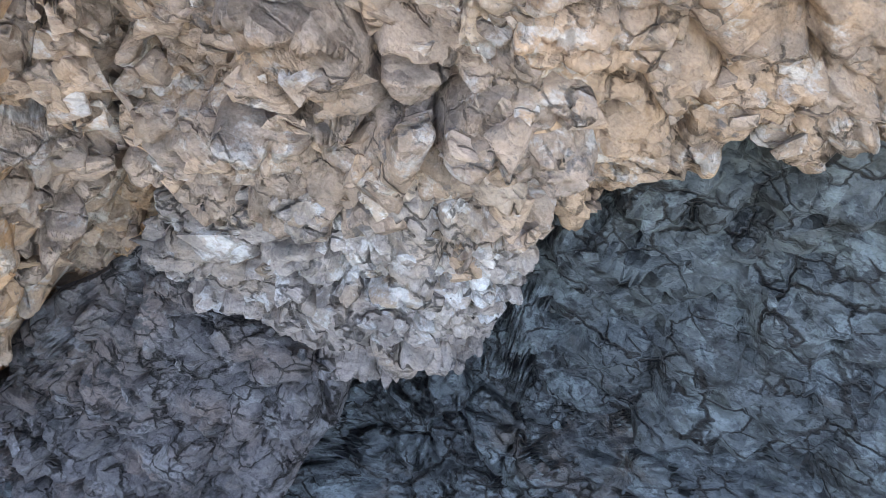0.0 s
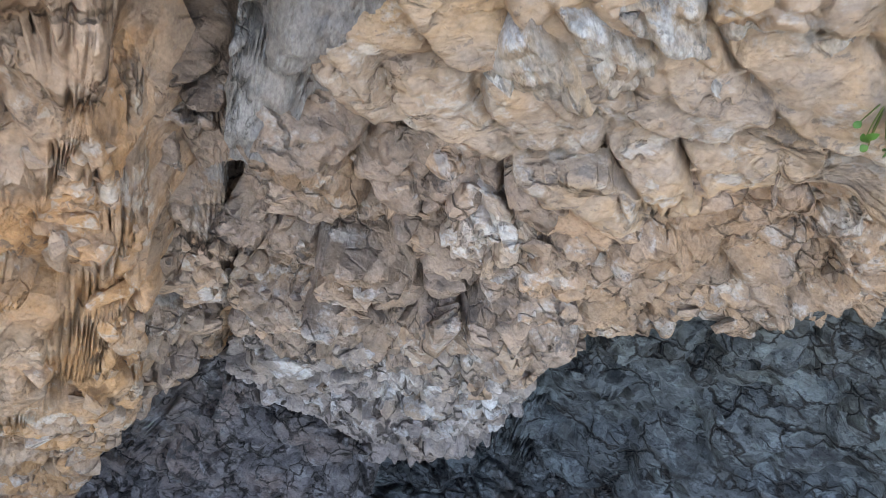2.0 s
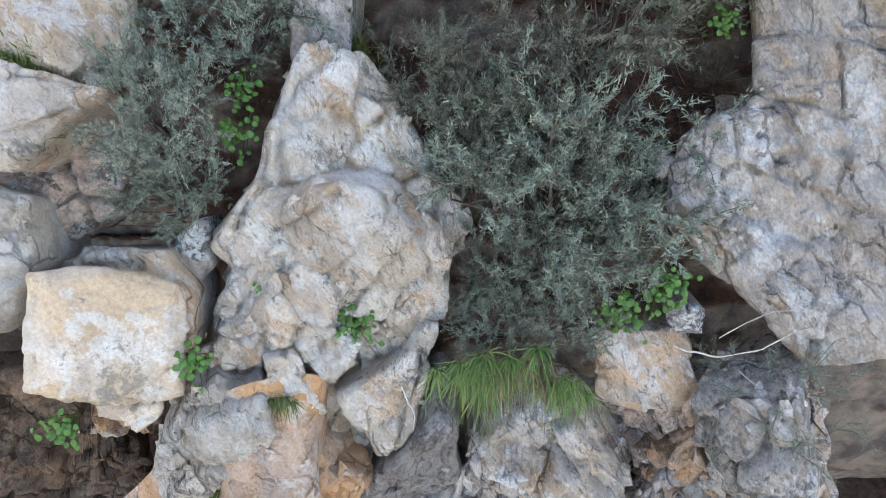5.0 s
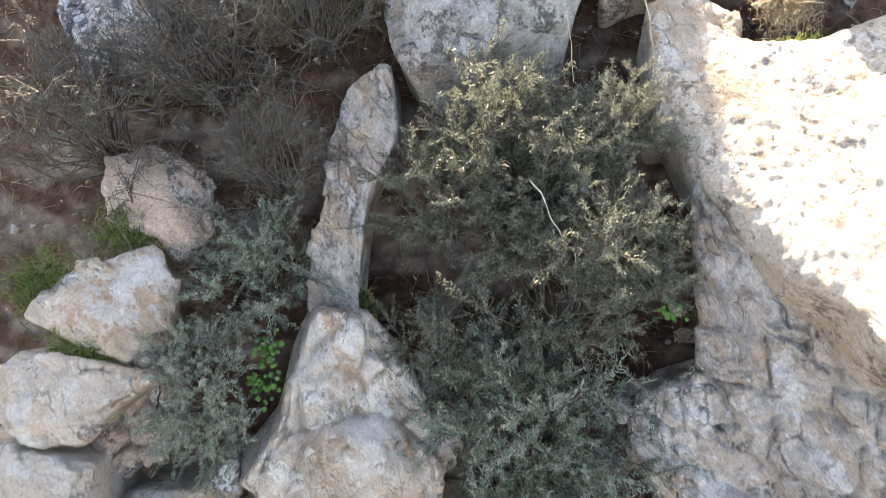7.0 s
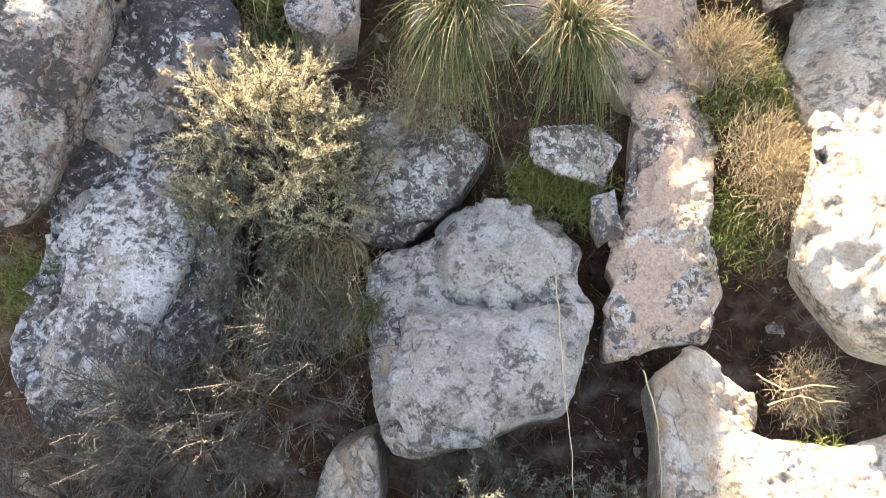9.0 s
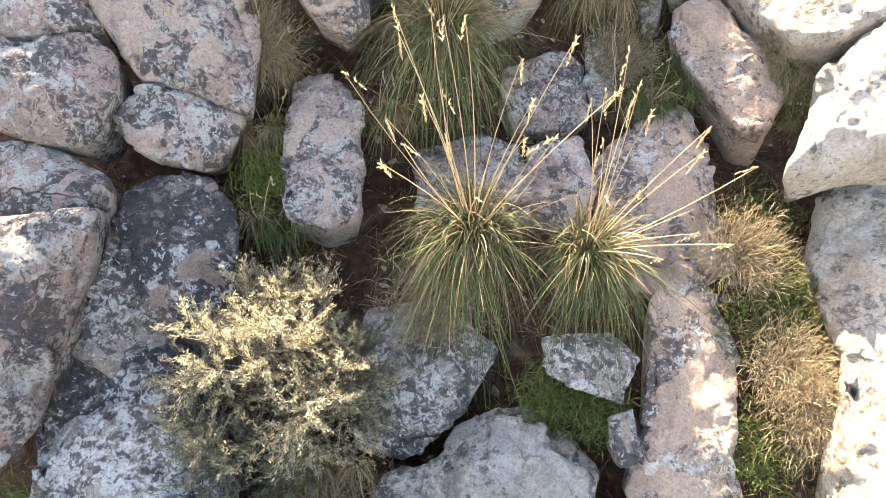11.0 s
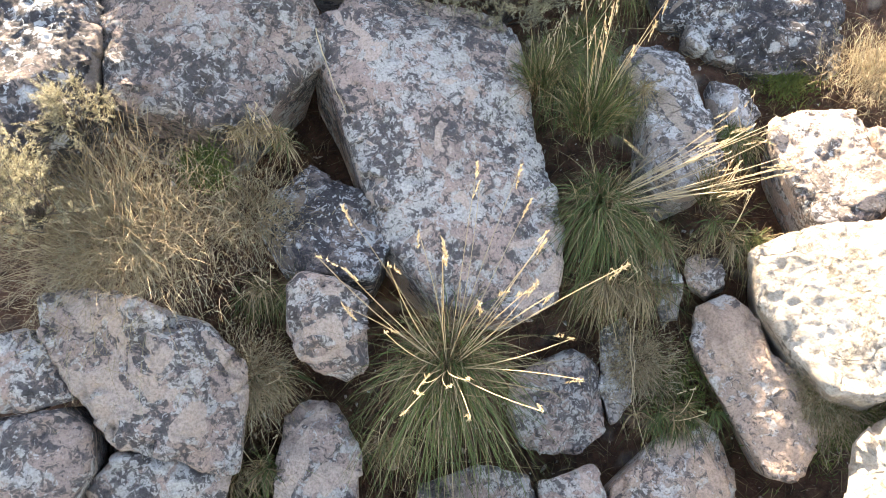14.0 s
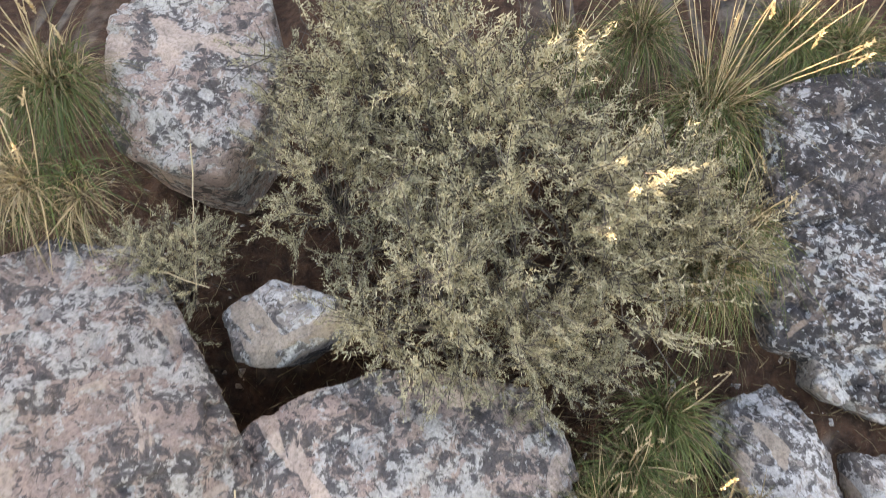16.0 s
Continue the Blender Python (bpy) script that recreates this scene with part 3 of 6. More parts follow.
# upper slope
stone("boulder", (-0.16, 6.25, 8.5), (0.2, -0.45, 0.87), ((-0.7, 0.63), (-0.48, 0.75), (-0.26, 0.85), (0.07, 0.84), (0.3, 0.79), (0.4, 0.47), (0.47, 0.16), (0.57, -0.19), (0.63, -0.41), (0.59, -0.73), (0.39, -0.86), (0.03, -0.82), (-0.13, -0.68), (-0.26, -0.54), (-0.38, -0.26), (-0.55, 0.17), (-0.69, 0.43)), LICHEN, thick=.55, edge=.10, bulge=.06, seed=1, label="long slanting boulder of pinkish limestone with lichen")
stone("boulder", (-1.32, 6.49, 8.96), (0.26, -0.37, 0.89), ((-0.47, 0.5), (-0.23, 0.79), (0.11, 0.78), (0.28, 0.51), (0.53, 0.1), (0.53, -0.04), (0.43, -0.2), (0.22, -0.5), (0.14, -0.52), (-0.11, -0.49), (-0.33, -0.48), (-0.45, -0.24), (-0.51, 0.17)), LICHEN, thick=.55, edge=.10, bulge=.08, seed=2, label="big grey boulder mottled with pale and dark lichen")
stone("boulder", (-1.38, 5.04, 8.08), (0.26, -0.64, 0.73), ((-0.43, 0.35), (-0.24, 0.38), (-0.04, 0.34), (0.24, 0.23), (0.39, 0.08), (0.41, -0.1), (0.4, -0.38), (0.3, -0.37), (0.09, -0.29), (-0.09, -0.28), (-0.21, -0.13), (-0.3, 0.01), (-0.41, 0.15)), LICHEN, thick=.6, edge=.10, bulge=.06, seed=3, label="broad lichen-covered boulder split by a crack")
stone("boulder", (-1.31, 4.72, 7.72), (0.2, -0.7, 0.68), ((-0.18, 0.17), (-0.02, 0.19), (0.23, 0.1), (0.29, 0.07), (0.2, -0.15), (0.12, -0.2), (-0.09, -0.17), (-0.25, -0.06), (-0.28, 0.05)), LICHEN, thick=.5, edge=.07, bulge=.05, seed=4, label="rounded lower half of a cracked lichen boulder")
stone("boulder", (-1.87, 4.99, 8.17), (0.09, -0.57, 0.82), ((-0.24, 0.12), (0.02, 0.19), (0.13, 0.09), (0.23, -0.08), (0.07, -0.14), (-0.19, -0.16)), LICHEN, thick=.4, edge=.06, bulge=.04, seed=5)
stone("boulder", (-1.75, 4.67, 7.89), (0.18, -0.64, 0.75), ((-0.31, 0.22), (0.09, 0.29), (0.18, 0.21), (0.21, 0.04), (0.13, -0.16), (0.05, -0.22), (-0.08, -0.21), (-0.27, -0.16)), LICHEN, thick=.5, edge=.06, bulge=.05, seed=6)
stone("boulder", (-1.7, 4.13, 7.45), (0.11, -0.51, 0.85), ((-0.36, 0.46), (-0.1, 0.46), (0.12, 0.36), (0.17, 0.24), (0.13, -0.02), (0.11, -0.28), (0.05, -0.49), (-0.13, -0.6)), LICHEN, thick=.5, edge=.07, bulge=.05, seed=7, label="pale lichen-covered boulder with an upright side")
stone("boulder", (-1.25, 4.29, 7.39), (0.16, -0.48, 0.87), ((-0.27, 0.22), (-0.14, 0.32), (0.09, 0.32), (0.2, 0.17), (0.25, -0.03), (0.25, -0.22), (0.08, -0.34), (-0.17, -0.31), (-0.28, -0.06)), DARK, thick=.5, edge=.08, bulge=.05, seed=8)
stone("boulder", (1.07, 4.75, 7.24), (0.04, -0.5, 0.86), ((0.02, 0.53), (0.19, 0.43), (0.21, 0.03), (0.22, -0.29), (0.07, -0.43), (-0.19, -0.37), (-0.27, -0.08), (-0.23, 0.26)), TAN, thick=.3, edge=.05, bulge=.02, seed=9, label="flat pinkish rock bed split by a crack")
stone("boulder", (-1.48, 4.06, 6.88), (0.05, -0.88, 0.47), ((-0.3, 0.27), (-0.08, 0.38), (0.2, 0.25), (0.42, 0.3), (0.42, -0.06), (0.34, -0.58), (-0.56, -0.58), (-0.44, -0.07)), GROOVE, thick=.4, edge=.05, bulge=.02, seed=10, label="dark bare rock face under the boulders")
stone("boulder", (-1.42, 3.38, 6.65), (0.06, -0.62, 0.78), ((-0.41, 0.77), (0.2, 0.71), (0.49, 0.23), (0.44, -0.22), (0.29, -0.63), (-0.29, -0.65), (-0.4, -0.26), (-0.31, 0.16)), DARK, thick=.5, edge=.08, bulge=.03, seed=11, label="wide dark bedrock shelf under shrubs")
stone("boulder", (-1.47, 3.27, 6.66), (0.04, -0.59, 0.81), ((-0.18, 0.46), (0.06, 0.54), (0.37, 0.43), (0.35, 0.22), (0.23, -0.16), (0.12, -0.45), (-0.1, -0.51), (-0.24, -0.42), (-0.27, -0.23), (-0.13, -0.03), (-0.2, 0.24)), GREY, thick=.5, edge=.08, bulge=.05, seed=12, label="grey bedrock hump blotched with lichen")
stone("boulder", (-0.69, 4.84, 7.55), (0.14, -0.44, 0.89), ((-0.18, 0.32), (-0.08, 0.41), (0.06, 0.39), (0.17, 0.22), (0.21, -0.12), (0.22, -0.34), (0.07, -0.41), (-0.11, -0.36), (-0.18, -0.11), (-0.18, 0.1)), LICHEN, thick=.45, edge=.08, bulge=.05, seed=13, label="upright loaf-shaped lichen boulder")
stone("boulder", (-0.65, 5.3, 8.18), (0.17, -0.76, 0.62), ((-0.17, 0.16), (-0.11, 0.22), (0.04, 0.2), (0.17, 0.11), (0.19, -0.18), (0.1, -0.27), (-0.05, -0.2), (-0.17, -0.05)), LICHEN, thick=.4, edge=.08, bulge=.05, seed=14, label="small rounded pale lichen boulder")
stone("boulder", (-0.75, 5.8, 8.28), (0.04, -0.35, 0.94), ((-0.28, 0.18), (-0.08, 0.36), (0.2, 0.21), (0.33, -0.05), (0.26, -0.23), (0, -0.23), (-0.16, -0.2), (-0.28, 0.01)), DARK, thick=.4, edge=.06, bulge=.03, seed=15, label="dark blotched rock in the gap between boulders")
stone("boulder", (0.44, 5.32, 7.6), (0.05, -0.47, 0.88), ((-0.22, 0.13), (0.08, 0.28), (0.21, 0.21), (0.24, -0.11), (0.1, -0.23), (-0.16, -0.21), (-0.24, -0.05)), LICHEN, thick=.4, edge=.06, bulge=.03, seed=16, label="low pinkish rock beside a grass tussock")
stone("rock", (0.75, 5.5, 7.67), (-0.13, -0.48, 0.87), ((-0.07, 0.2), (0.05, 0.27), (0.09, 0.08), (0.06, -0.16), (-0.04, -0.28), (-0.09, -0.1)), GREY, thick=.3, edge=.04, bulge=.02, seed=17)
stone("boulder", (1.05, 4.86, 7.34), (0.05, -0.5, 0.86), ((-0.35, 0.14), (-0.13, 0.35), (0.09, 0.47), (0.21, 0.34), (0.22, 0.04), (0.26, -0.2), (0.29, -0.43), (-0.25, -0.45), (-0.34, -0.18)), TAN, thick=.45, edge=.07, bulge=.03, seed=18, label="flat brownish rock between tussocks and turf")
stone("boulder", (0.52, 4.81, 7.39), (0.03, -0.49, 0.87), ((-0.18, 0.18), (0.07, 0.26), (0.16, 0.07), (0.13, -0.16), (-0.01, -0.2), (-0.17, -0.13)), LICHEN, thick=.4, edge=.05, bulge=.03, seed=19)
stone("boulder", (0.09, 4.8, 7.4), (0.01, -0.52, 0.85), ((-0.32, 0.14), (-0.04, 0.25), (0.19, 0.21), (0.26, 0.02), (0.23, -0.19), (-0.02, -0.25), (-0.3, -0.17)), LICHEN, thick=.4, edge=.06, bulge=.03, seed=20)
stone("boulder", (1.7, 5.53, 8.2), (-0.28, -0.28, 0.92), ((-0.35, 0.3), (-0.09, 0.38), (0.34, 0.4), (0.54, 0.41), (0.35, -0.31), (-0.03, -0.45), (-0.16, -0.4), (-0.28, -0.2), (-0.36, 0.02)), WHITE, thick=.5, edge=.08, bulge=.06, rough=.7, seed=21, label="large whitish boulder lit by the sun")
stone("boulder", (1.33, 5.34, 7.83), (-0.29, -0.43, 0.86), ((-0.22, 0.37), (-0.07, 0.43), (0.04, 0.33), (0.1, 0.12), (0.23, -0.02), (0.25, -0.24), (0.13, -0.44), (0.01, -0.42), (-0.07, -0.24), (-0.2, 0.04), (-0.25, 0.19)), TAN, thick=.45, edge=.08, bulge=.06, seed=22, label="tan boulder half lit by the sun")
stone("boulder", (1.8, 6.28, 8.45), (-0.19, -0.29, 0.94), ((-0.22, 0.25), (-0.03, 0.33), (0.19, 0.3), (0.25, 0.09), (0.29, -0.18), (0.08, -0.37), (-0.13, -0.37), (-0.21, -0.09), (-0.24, 0.11)), TAN, thick=.45, edge=.08, bulge=.06, seed=23, label="rough tan boulder with pale lichen")
stone("rock", (2.12, 6.22, 8.53), (-0.06, -0.42, 0.91), ((-0.13, 0.15), (0.13, 0.16), (0.18, -0.12), (-0.06, -0.19), (-0.12, 0.01)), TAN, thick=.3, edge=.05, bulge=.03, seed=24)
stone("boulder", (1.71, 4.84, 7.92), (-0.36, -0.3, 0.88), ((-0.1, 0.13), (0.14, 0.32), (0.32, 0.35), (0.14, -0.33), (-0.32, -0.33), (-0.17, -0.08)), WHITE, thick=.2, edge=.2, bulge=.05, seed=25, label="sunlit white limestone block beside yellowed grass")
stone("boulder", (1.08, 6.66, 8.45), (0.15, -0.25, 0.96), ((-0.2, 0.48), (0.05, 0.57), (0.16, 0.24), (0.25, -0.06), (0.22, -0.39), (0.01, -0.49), (-0.14, -0.37), (-0.15, -0.05), (-0.2, 0.26)), GREY, thick=.35, edge=.05, bulge=.03, seed=26, label="narrow tilted slab of pitted grey limestone")
stone("rock", (1.49, 6.84, 8.41), (0.12, -0.35, 0.93), ((-0.11, 0.18), (0.05, 0.16), (0.15, -0.03), (0.09, -0.16), (-0.07, -0.14), (-0.11, 0.01)), GREY, thick=.2, edge=.04, bulge=.02, seed=27)
stone("rock", (1.18, 5.84, 8.02), (-0.34, -0.43, 0.84), ((-0.08, 0.09), (0.08, 0.09), (0.1, -0.04), (-0.01, -0.1), (-0.09, -0.03)), TAN, thick=.2, edge=.03, bulge=.01, seed=28)
stone("rock", (1.01, 5.83, 7.93), (-0.34, -0.47, 0.82), ((-0.09, 0.13), (0.02, 0.17), (0.08, 0.03), (0.04, -0.15), (-0.05, -0.16)), GREY, thick=.2, edge=.03, bulge=.01, seed=29)
stone("boulder", (1.48, 7.61, 8.89), (0.02, -0.52, 0.85), ((-0.38, 0.72), (0.08, 0.87), (0.87, 0.91), (0.62, -0.65), (0.19, -0.64), (-0.07, -0.55), (-0.21, -0.37), (-0.36, -0.32), (-0.42, 0), (-0.32, 0.32)), DARK, thick=.5, edge=.06, bulge=.04, crack=.12, seed=30, label="wide dark-blotched rock outcrop with pale lichen")
stone("rock", (1.35, 7.23, 8.66), (0.06, -0.57, 0.82), ((-0.09, 0.07), (0.02, 0.12), (0.11, 0.04), (0.09, -0.07), (-0.02, -0.11), (-0.1, -0.04)), GREY, thick=.15, edge=.03, bulge=.01, seed=31)
stone("rock", (0.88, 7.02, 8.53), (0.03, -0.49, 0.87), ((-0.04, 0.08), (0.04, 0.1), (0.05, -0.05), (0, -0.11), (-0.05, -0.02)), GREY, thick=.15, edge=.03, bulge=.01, seed=32)
stone("boulder", (1.14, 6.84, 8.37), (0.05, -0.39, 0.92), ((-0.24, 0.3), (-0.01, 0.46), (0.13, 0.27), (0.21, -0.16), (0.2, -0.37), (-0.14, -0.38), (-0.16, -0.02)), GREY, thick=.3, edge=.05, bulge=.03, seed=33)
stone("boulder", (-0.78, 7.12, 9.01), (-0.1, -0.54, 0.84), ((-0.23, 0.04), (-0.08, 0.18), (0.17, 0.1), (0.2, 0.02), (0.1, -0.07), (-0.01, -0.14), (-0.16, -0.12)), GREY, thick=.4, edge=.06, bulge=.04, seed=34, label="smooth grey rock half under a shrub")
stone("boulder", (-1.31, 8.06, 9.43), (0, -0.41, 0.91), ((-0.3, 0.44), (-0.07, 0.55), (0.27, 0.46), (0.36, 0.11), (0.3, -0.22), (0.2, -0.42), (0.01, -0.41), (-0.23, -0.3), (-0.29, -0.19), (-0.28, 0.15)), LICHEN, thick=.45, edge=.08, bulge=.05, seed=35, label="grey-pink boulder behind the tussocks")
stone("boulder", (-1.93, 6.21, 9.02), (0.13, -0.35, 0.93), ((-0.46, 0.51), (-0.11, 0.54), (0.07, 0.36), (0.16, 0.12), (0.22, -0.2), (0.15, -0.48), (-0.07, -0.63)), DARK, thick=.4, edge=.06, bulge=.03, seed=36)
# path ledge
stone("boulder", (-0.21, 3.97, 6.88), (-0.09, -0.58, 0.81), ((-0.22, 0.31), (0.11, 0.37), (0.4, 0.14), (0.25, -0.14), (-0.01, -0.36), (-0.23, -0.31), (-0.31, 0.02)), GREY, thick=.4, edge=.06, bulge=.02, seed=37, label="grey rock shelf below the tussocks")
stone("boulder", (0.18, 3.29, 6.58), (-0.09, -0.37, 0.92), ((-0.5, 0.25), (-0.39, 0.34), (-0.23, 0.39), (-0.19, 0.52), (0.02, 0.61), (0.24, 0.59), (0.44, 0.36), (0.4, 0.17), (0.47, 0.08), (0.44, -0.05), (0.36, -0.35), (0.2, -0.39), (0.02, -0.47), (-0.18, -0.52), (-0.3, -0.55), (-0.39, -0.41), (-0.46, -0.17)), LEDGE, thick=.5, edge=.06, bulge=.02, seed=38, label="big whitish limestone boulder on the ledge")
stone("boulder", (0.2, 3.06, 6.58), (-0.04, -0.4, 0.92), ((-0.33, 0.21), (-0.07, 0.26), (0.15, 0.25), (0.37, 0.29), (0.42, 0.14), (0.33, -0.14), (0.11, -0.2), (0, -0.29), (-0.25, -0.33), (-0.37, -0.17), (-0.36, 0.06)), LEDGE, thick=.5, edge=.06, bulge=.05, seed=39, label="whitish limestone block with a dark crack")
stone("boulder", (0.25, 3.54, 6.77), (-0.11, -0.49, 0.86), ((-0.31, 0.03), (-0.21, 0.15), (-0.06, 0.26), (0.15, 0.24), (0.16, 0.13), (0.35, 0.03), (0.32, -0.2), (0.05, -0.26), (-0.19, -0.25), (-0.28, -0.11)), LEDGE, thick=.4, edge=.05, bulge=.04, seed=40, label="stepped white limestone knob with soil pockets")
stone("rock", (-0.19, 3.34, 6.57), (-0.2, -0.32, 0.93), ((-0.13, 0.24), (-0.03, 0.32), (0.11, 0.1), (0.06, -0.03), (0.03, -0.36), (-0.06, -0.21)), GREY, thick=.35, edge=.05, bulge=.02, seed=41)
stone("boulder", (0.97, 3.69, 6.86), (-0.1, -0.49, 0.87), ((-0.22, -0.19), (-0.12, 0.18), (-0.07, 0.61), (0.06, 0.80), (0.18, 0.66), (0.27, 0.41), (0.19, -0.05), (0.26, -0.3), (0.15, -0.5), (-0.05, -0.53), (-0.24, -0.61), (-0.26, -0.41), (-0.17, -0.29)), TAN, thick=.2, edge=.06, bulge=.03, seed=42, label="long pale limestone rib beside the soil")
stone("boulder", (1.09, 2.85, 6.44), (-0.06, -0.45, 0.89), ((-0.17, 0.26), (0, 0.38), (0.21, 0.19), (0.2, -0.07), (0.08, -0.36), (-0.17, -0.37), (-0.16, 0.04)), PALE, thick=.35, edge=.06, bulge=.03, seed=43)
stone("boulder", (-1.72, 3.76, 7.3), (0.3, -0.75, 0.59), ((-0.26, 0.47), (0.26, 0.54), (0.24, 0.29), (0.13, 0.02), (0.02, -0.36), (-0.09, -0.48), (-0.28, -0.5)), LICHEN, thick=.45, edge=.07, bulge=.04, seed=44, label="steep whitish boulder patched with yellow lichen")
stone("boulder", (-1.38, 4.15, 7.26), (0.23, -0.62, 0.75), ((-0.14, 0.35), (0.12, 0.42), (0.3, 0.21), (0.26, -0.04), (0.1, -0.25), (-0.11, -0.39), (-0.29, -0.28), (-0.2, 0)), GREY, thick=.4, edge=.06, bulge=.03, seed=45)
stone("boulder", (1.67, 3.82, 7.15), (-0.34, -0.26, 0.9), ((0.01, 0.79), (0.16, 1.05), (0.53, 0.95), (0.15, -0.84), (-0.08, -0.75), (-0.17, -0.57), (-0.25, -0.37), (-0.14, -0.17), (-0.04, 0.12), (-0.09, 0.55)), WHITE, thick=.2, edge=.2, bulge=.05, seed=46, label="sunlit white limestone bank")
stone("rock", (0.72, 3.68, 6.91), (-0.08, -0.52, 0.85), ((-0.06, 0.09), (0.05, 0.13), (0.07, -0.06), (-0.01, -0.12), (-0.06, -0.03)), GREY, thick=.15, edge=.03, bulge=.01, seed=47)
stone("rock", (0.59, 3.95, 7.06), (-0.04, -0.53, 0.85), ((-0.19, 0.12), (0.08, 0.15), (0.21, 0.03), (0.13, -0.16), (-0.06, -0.1), (-0.18, -0.04)), GREY, thick=.2, edge=.04, bulge=.02, seed=48)
# ledge below, sunlit slab and the buttress crown
stone("slab", (1.41, 2.24, 6.24), (-0.17, -0.36, 0.92), ((-0.43, 0.96), (-0.11, 0.65), (0.19, 0.61), (0.77, 0.79), (0.38, -0.78), (0.15, -0.77), (0.05, -0.55), (-0.09, -0.45), (-0.22, -0.24), (-0.38, 0.08), (-0.48, 0.43)), WHITE, thick=.5, edge=.08, bulge=.03, rough=.42, seed=49, label="broad pale limestone slab in full sun")
stone("slab", (1.36, 1.77, 5.56), (-0.32, -0.77, 0.55), ((-0.34, 0.87), (-0.12, 0.69), (0.11, 0.47), (0.33, 0.25), (0.66, 0.15), (0.76, -0.76), (0.01, -0.95), (-0.17, -0.75), (-0.51, -0.41), (-0.47, -0.13), (-0.22, 0), (-0.29, 0.44)), SLAB, thick=.5, edge=.08, bulge=.04, crack=.15, blocks=30, block_size=.05, seed=50, label="steep shaded face of the pale limestone slab")
stone("boulder", (-1.31, 1.86, 5.74), (0.3, -0.43, 0.85), ((-0.31, -0.06), (-0.22, 0.13), (0.09, 0.3), (0.22, 0.15), (0.22, -0.14), (0.16, -0.22), (-0.14, -0.14)), PALE, thick=.4, edge=.06, bulge=.05, seed=51, label="wedge-shaped pale boulder set in turf")
stone("boulder", (-1.45, 1.53, 5.57), (0.03, -0.72, 0.7), ((-0.31, 0.03), (-0.19, 0.18), (0.14, 0.15), (0.39, 0.09), (0.23, -0.03), (0.09, -0.17), (-0.12, -0.16), (-0.24, -0.09)), PALE, thick=.4, edge=.06, bulge=.03, seed=52, label="pale cracked block with orange stains")
stone("boulder", (-1.59, 1.26, 5.24), (0, -0.76, 0.66), ((-0.33, 0.22), (-0.04, 0.24), (0.24, 0.16), (0.28, -0.05), (0.18, -0.27), (-0.33, -0.29)), PALE, thick=.4, edge=.06, bulge=.03, seed=53)
stone("boulder", (-1.12, 1.3, 4.97), (0.04, -0.81, 0.58), ((-0.27, 0.09), (-0.08, 0.16), (0.15, 0.16), (0.25, 0.01), (0.23, -0.21), (-0.28, -0.22)), PALE, thick=.4, edge=.06, bulge=.03, seed=54)
stone("rock", (-0.41, 2.44, 5.83), (-0.06, -0.78, 0.62), ((-0.1, 0.28), (-0.03, 0.55), (0.16, 0.64), (0.21, 0.31), (0.09, 0.04), (0.05, -0.29), (0.09, -0.67), (-0.18, -0.73), (-0.17, -0.24), (-0.12, 0.04)), SLAB, thick=.25, edge=.05, bulge=.03, seed=55, label="grey rock rib beside the shrubs")
stone("rock", (-1.26, 2.37, 5.88), (0.28, -0.48, 0.83), ((-0.26, 0.19), (-0.06, 0.29), (0.19, 0.16), (0.24, -0.1), (0.1, -0.26), (0.01, -0.16), (-0.21, -0.11)), TAN, thick=.3, edge=.05, bulge=.02, seed=56)
stone("rock", (-0.92, 1.49, 4.99), (0.06, -0.87, 0.49), ((-0.06, 0.07), (0.06, 0.14), (0.08, -0.04), (-0.01, -0.13), (-0.07, -0.04)), GREY, thick=.25, edge=.04, bulge=.02, seed=57)
stone("crag", (-0.31, 1.73, 5.15), (0.34, -0.77, 0.54), ((-0.3, 0.31), (-0.2, 0.52), (0.03, 0.51), (0.15, 0.37), (0.31, 0.06), (0.47, -0.06), (0.43, -0.22), (0.39, -0.38), (0.15, -0.53), (-0.33, -0.49), (-0.55, -0.22), (-0.38, 0.03)), PALE, thick=.6, edge=.07, bulge=.05, crack=.16, cell=.3, rough=.7, blocks=16, block_size=.06, seed=58, label="pale crown of the limestone buttress with cracks")
# buttress
stone("crag", (-0.46, 1.38, 4.52), (0.29, -0.94, 0.16), ((-0.74, -0.49), (-0.5, -0.01), (-0.35, 0.25), (-0.24, 0.49), (-0.08, 0.67), (0.05, 0.77), (0.3, 0.75), (0.42, 0.62), (0.53, 0.5), (0.51, 0.3), (0.46, 0.01), (0.38, -0.41), (0.24, -0.6), (0.13, -0.75), (0.02, -0.95), (-0.12, -1.04), (-0.44, -1.11), (-0.78, -0.99)), PALE, thick=.6, edge=.08, bulge=.02, crack=.16, cell=.3, rough=.7, blocks=60, block_size=.1, seed=59, label="main body of the pale limestone buttress")
stone("crag", (-0.79, 1.05, 4.39), (0.21, -0.97, 0.15), ((-0.34, -0.16), (-0.25, 0.06), (-0.1, 0.28), (0, 0.31), (0.06, 0.24), (0.16, 0.26), (0.18, 0.09), (0.29, 0.01), (0.29, -0.16), (0.06, -0.26), (-0.01, -0.45), (-0.35, -0.45)), PALE, thick=.6, edge=.06, bulge=.05, crack=.16, cell=.3, rough=.7, blocks=16, block_size=.06, seed=60, label="pitted pale limestone boss on the buttress")
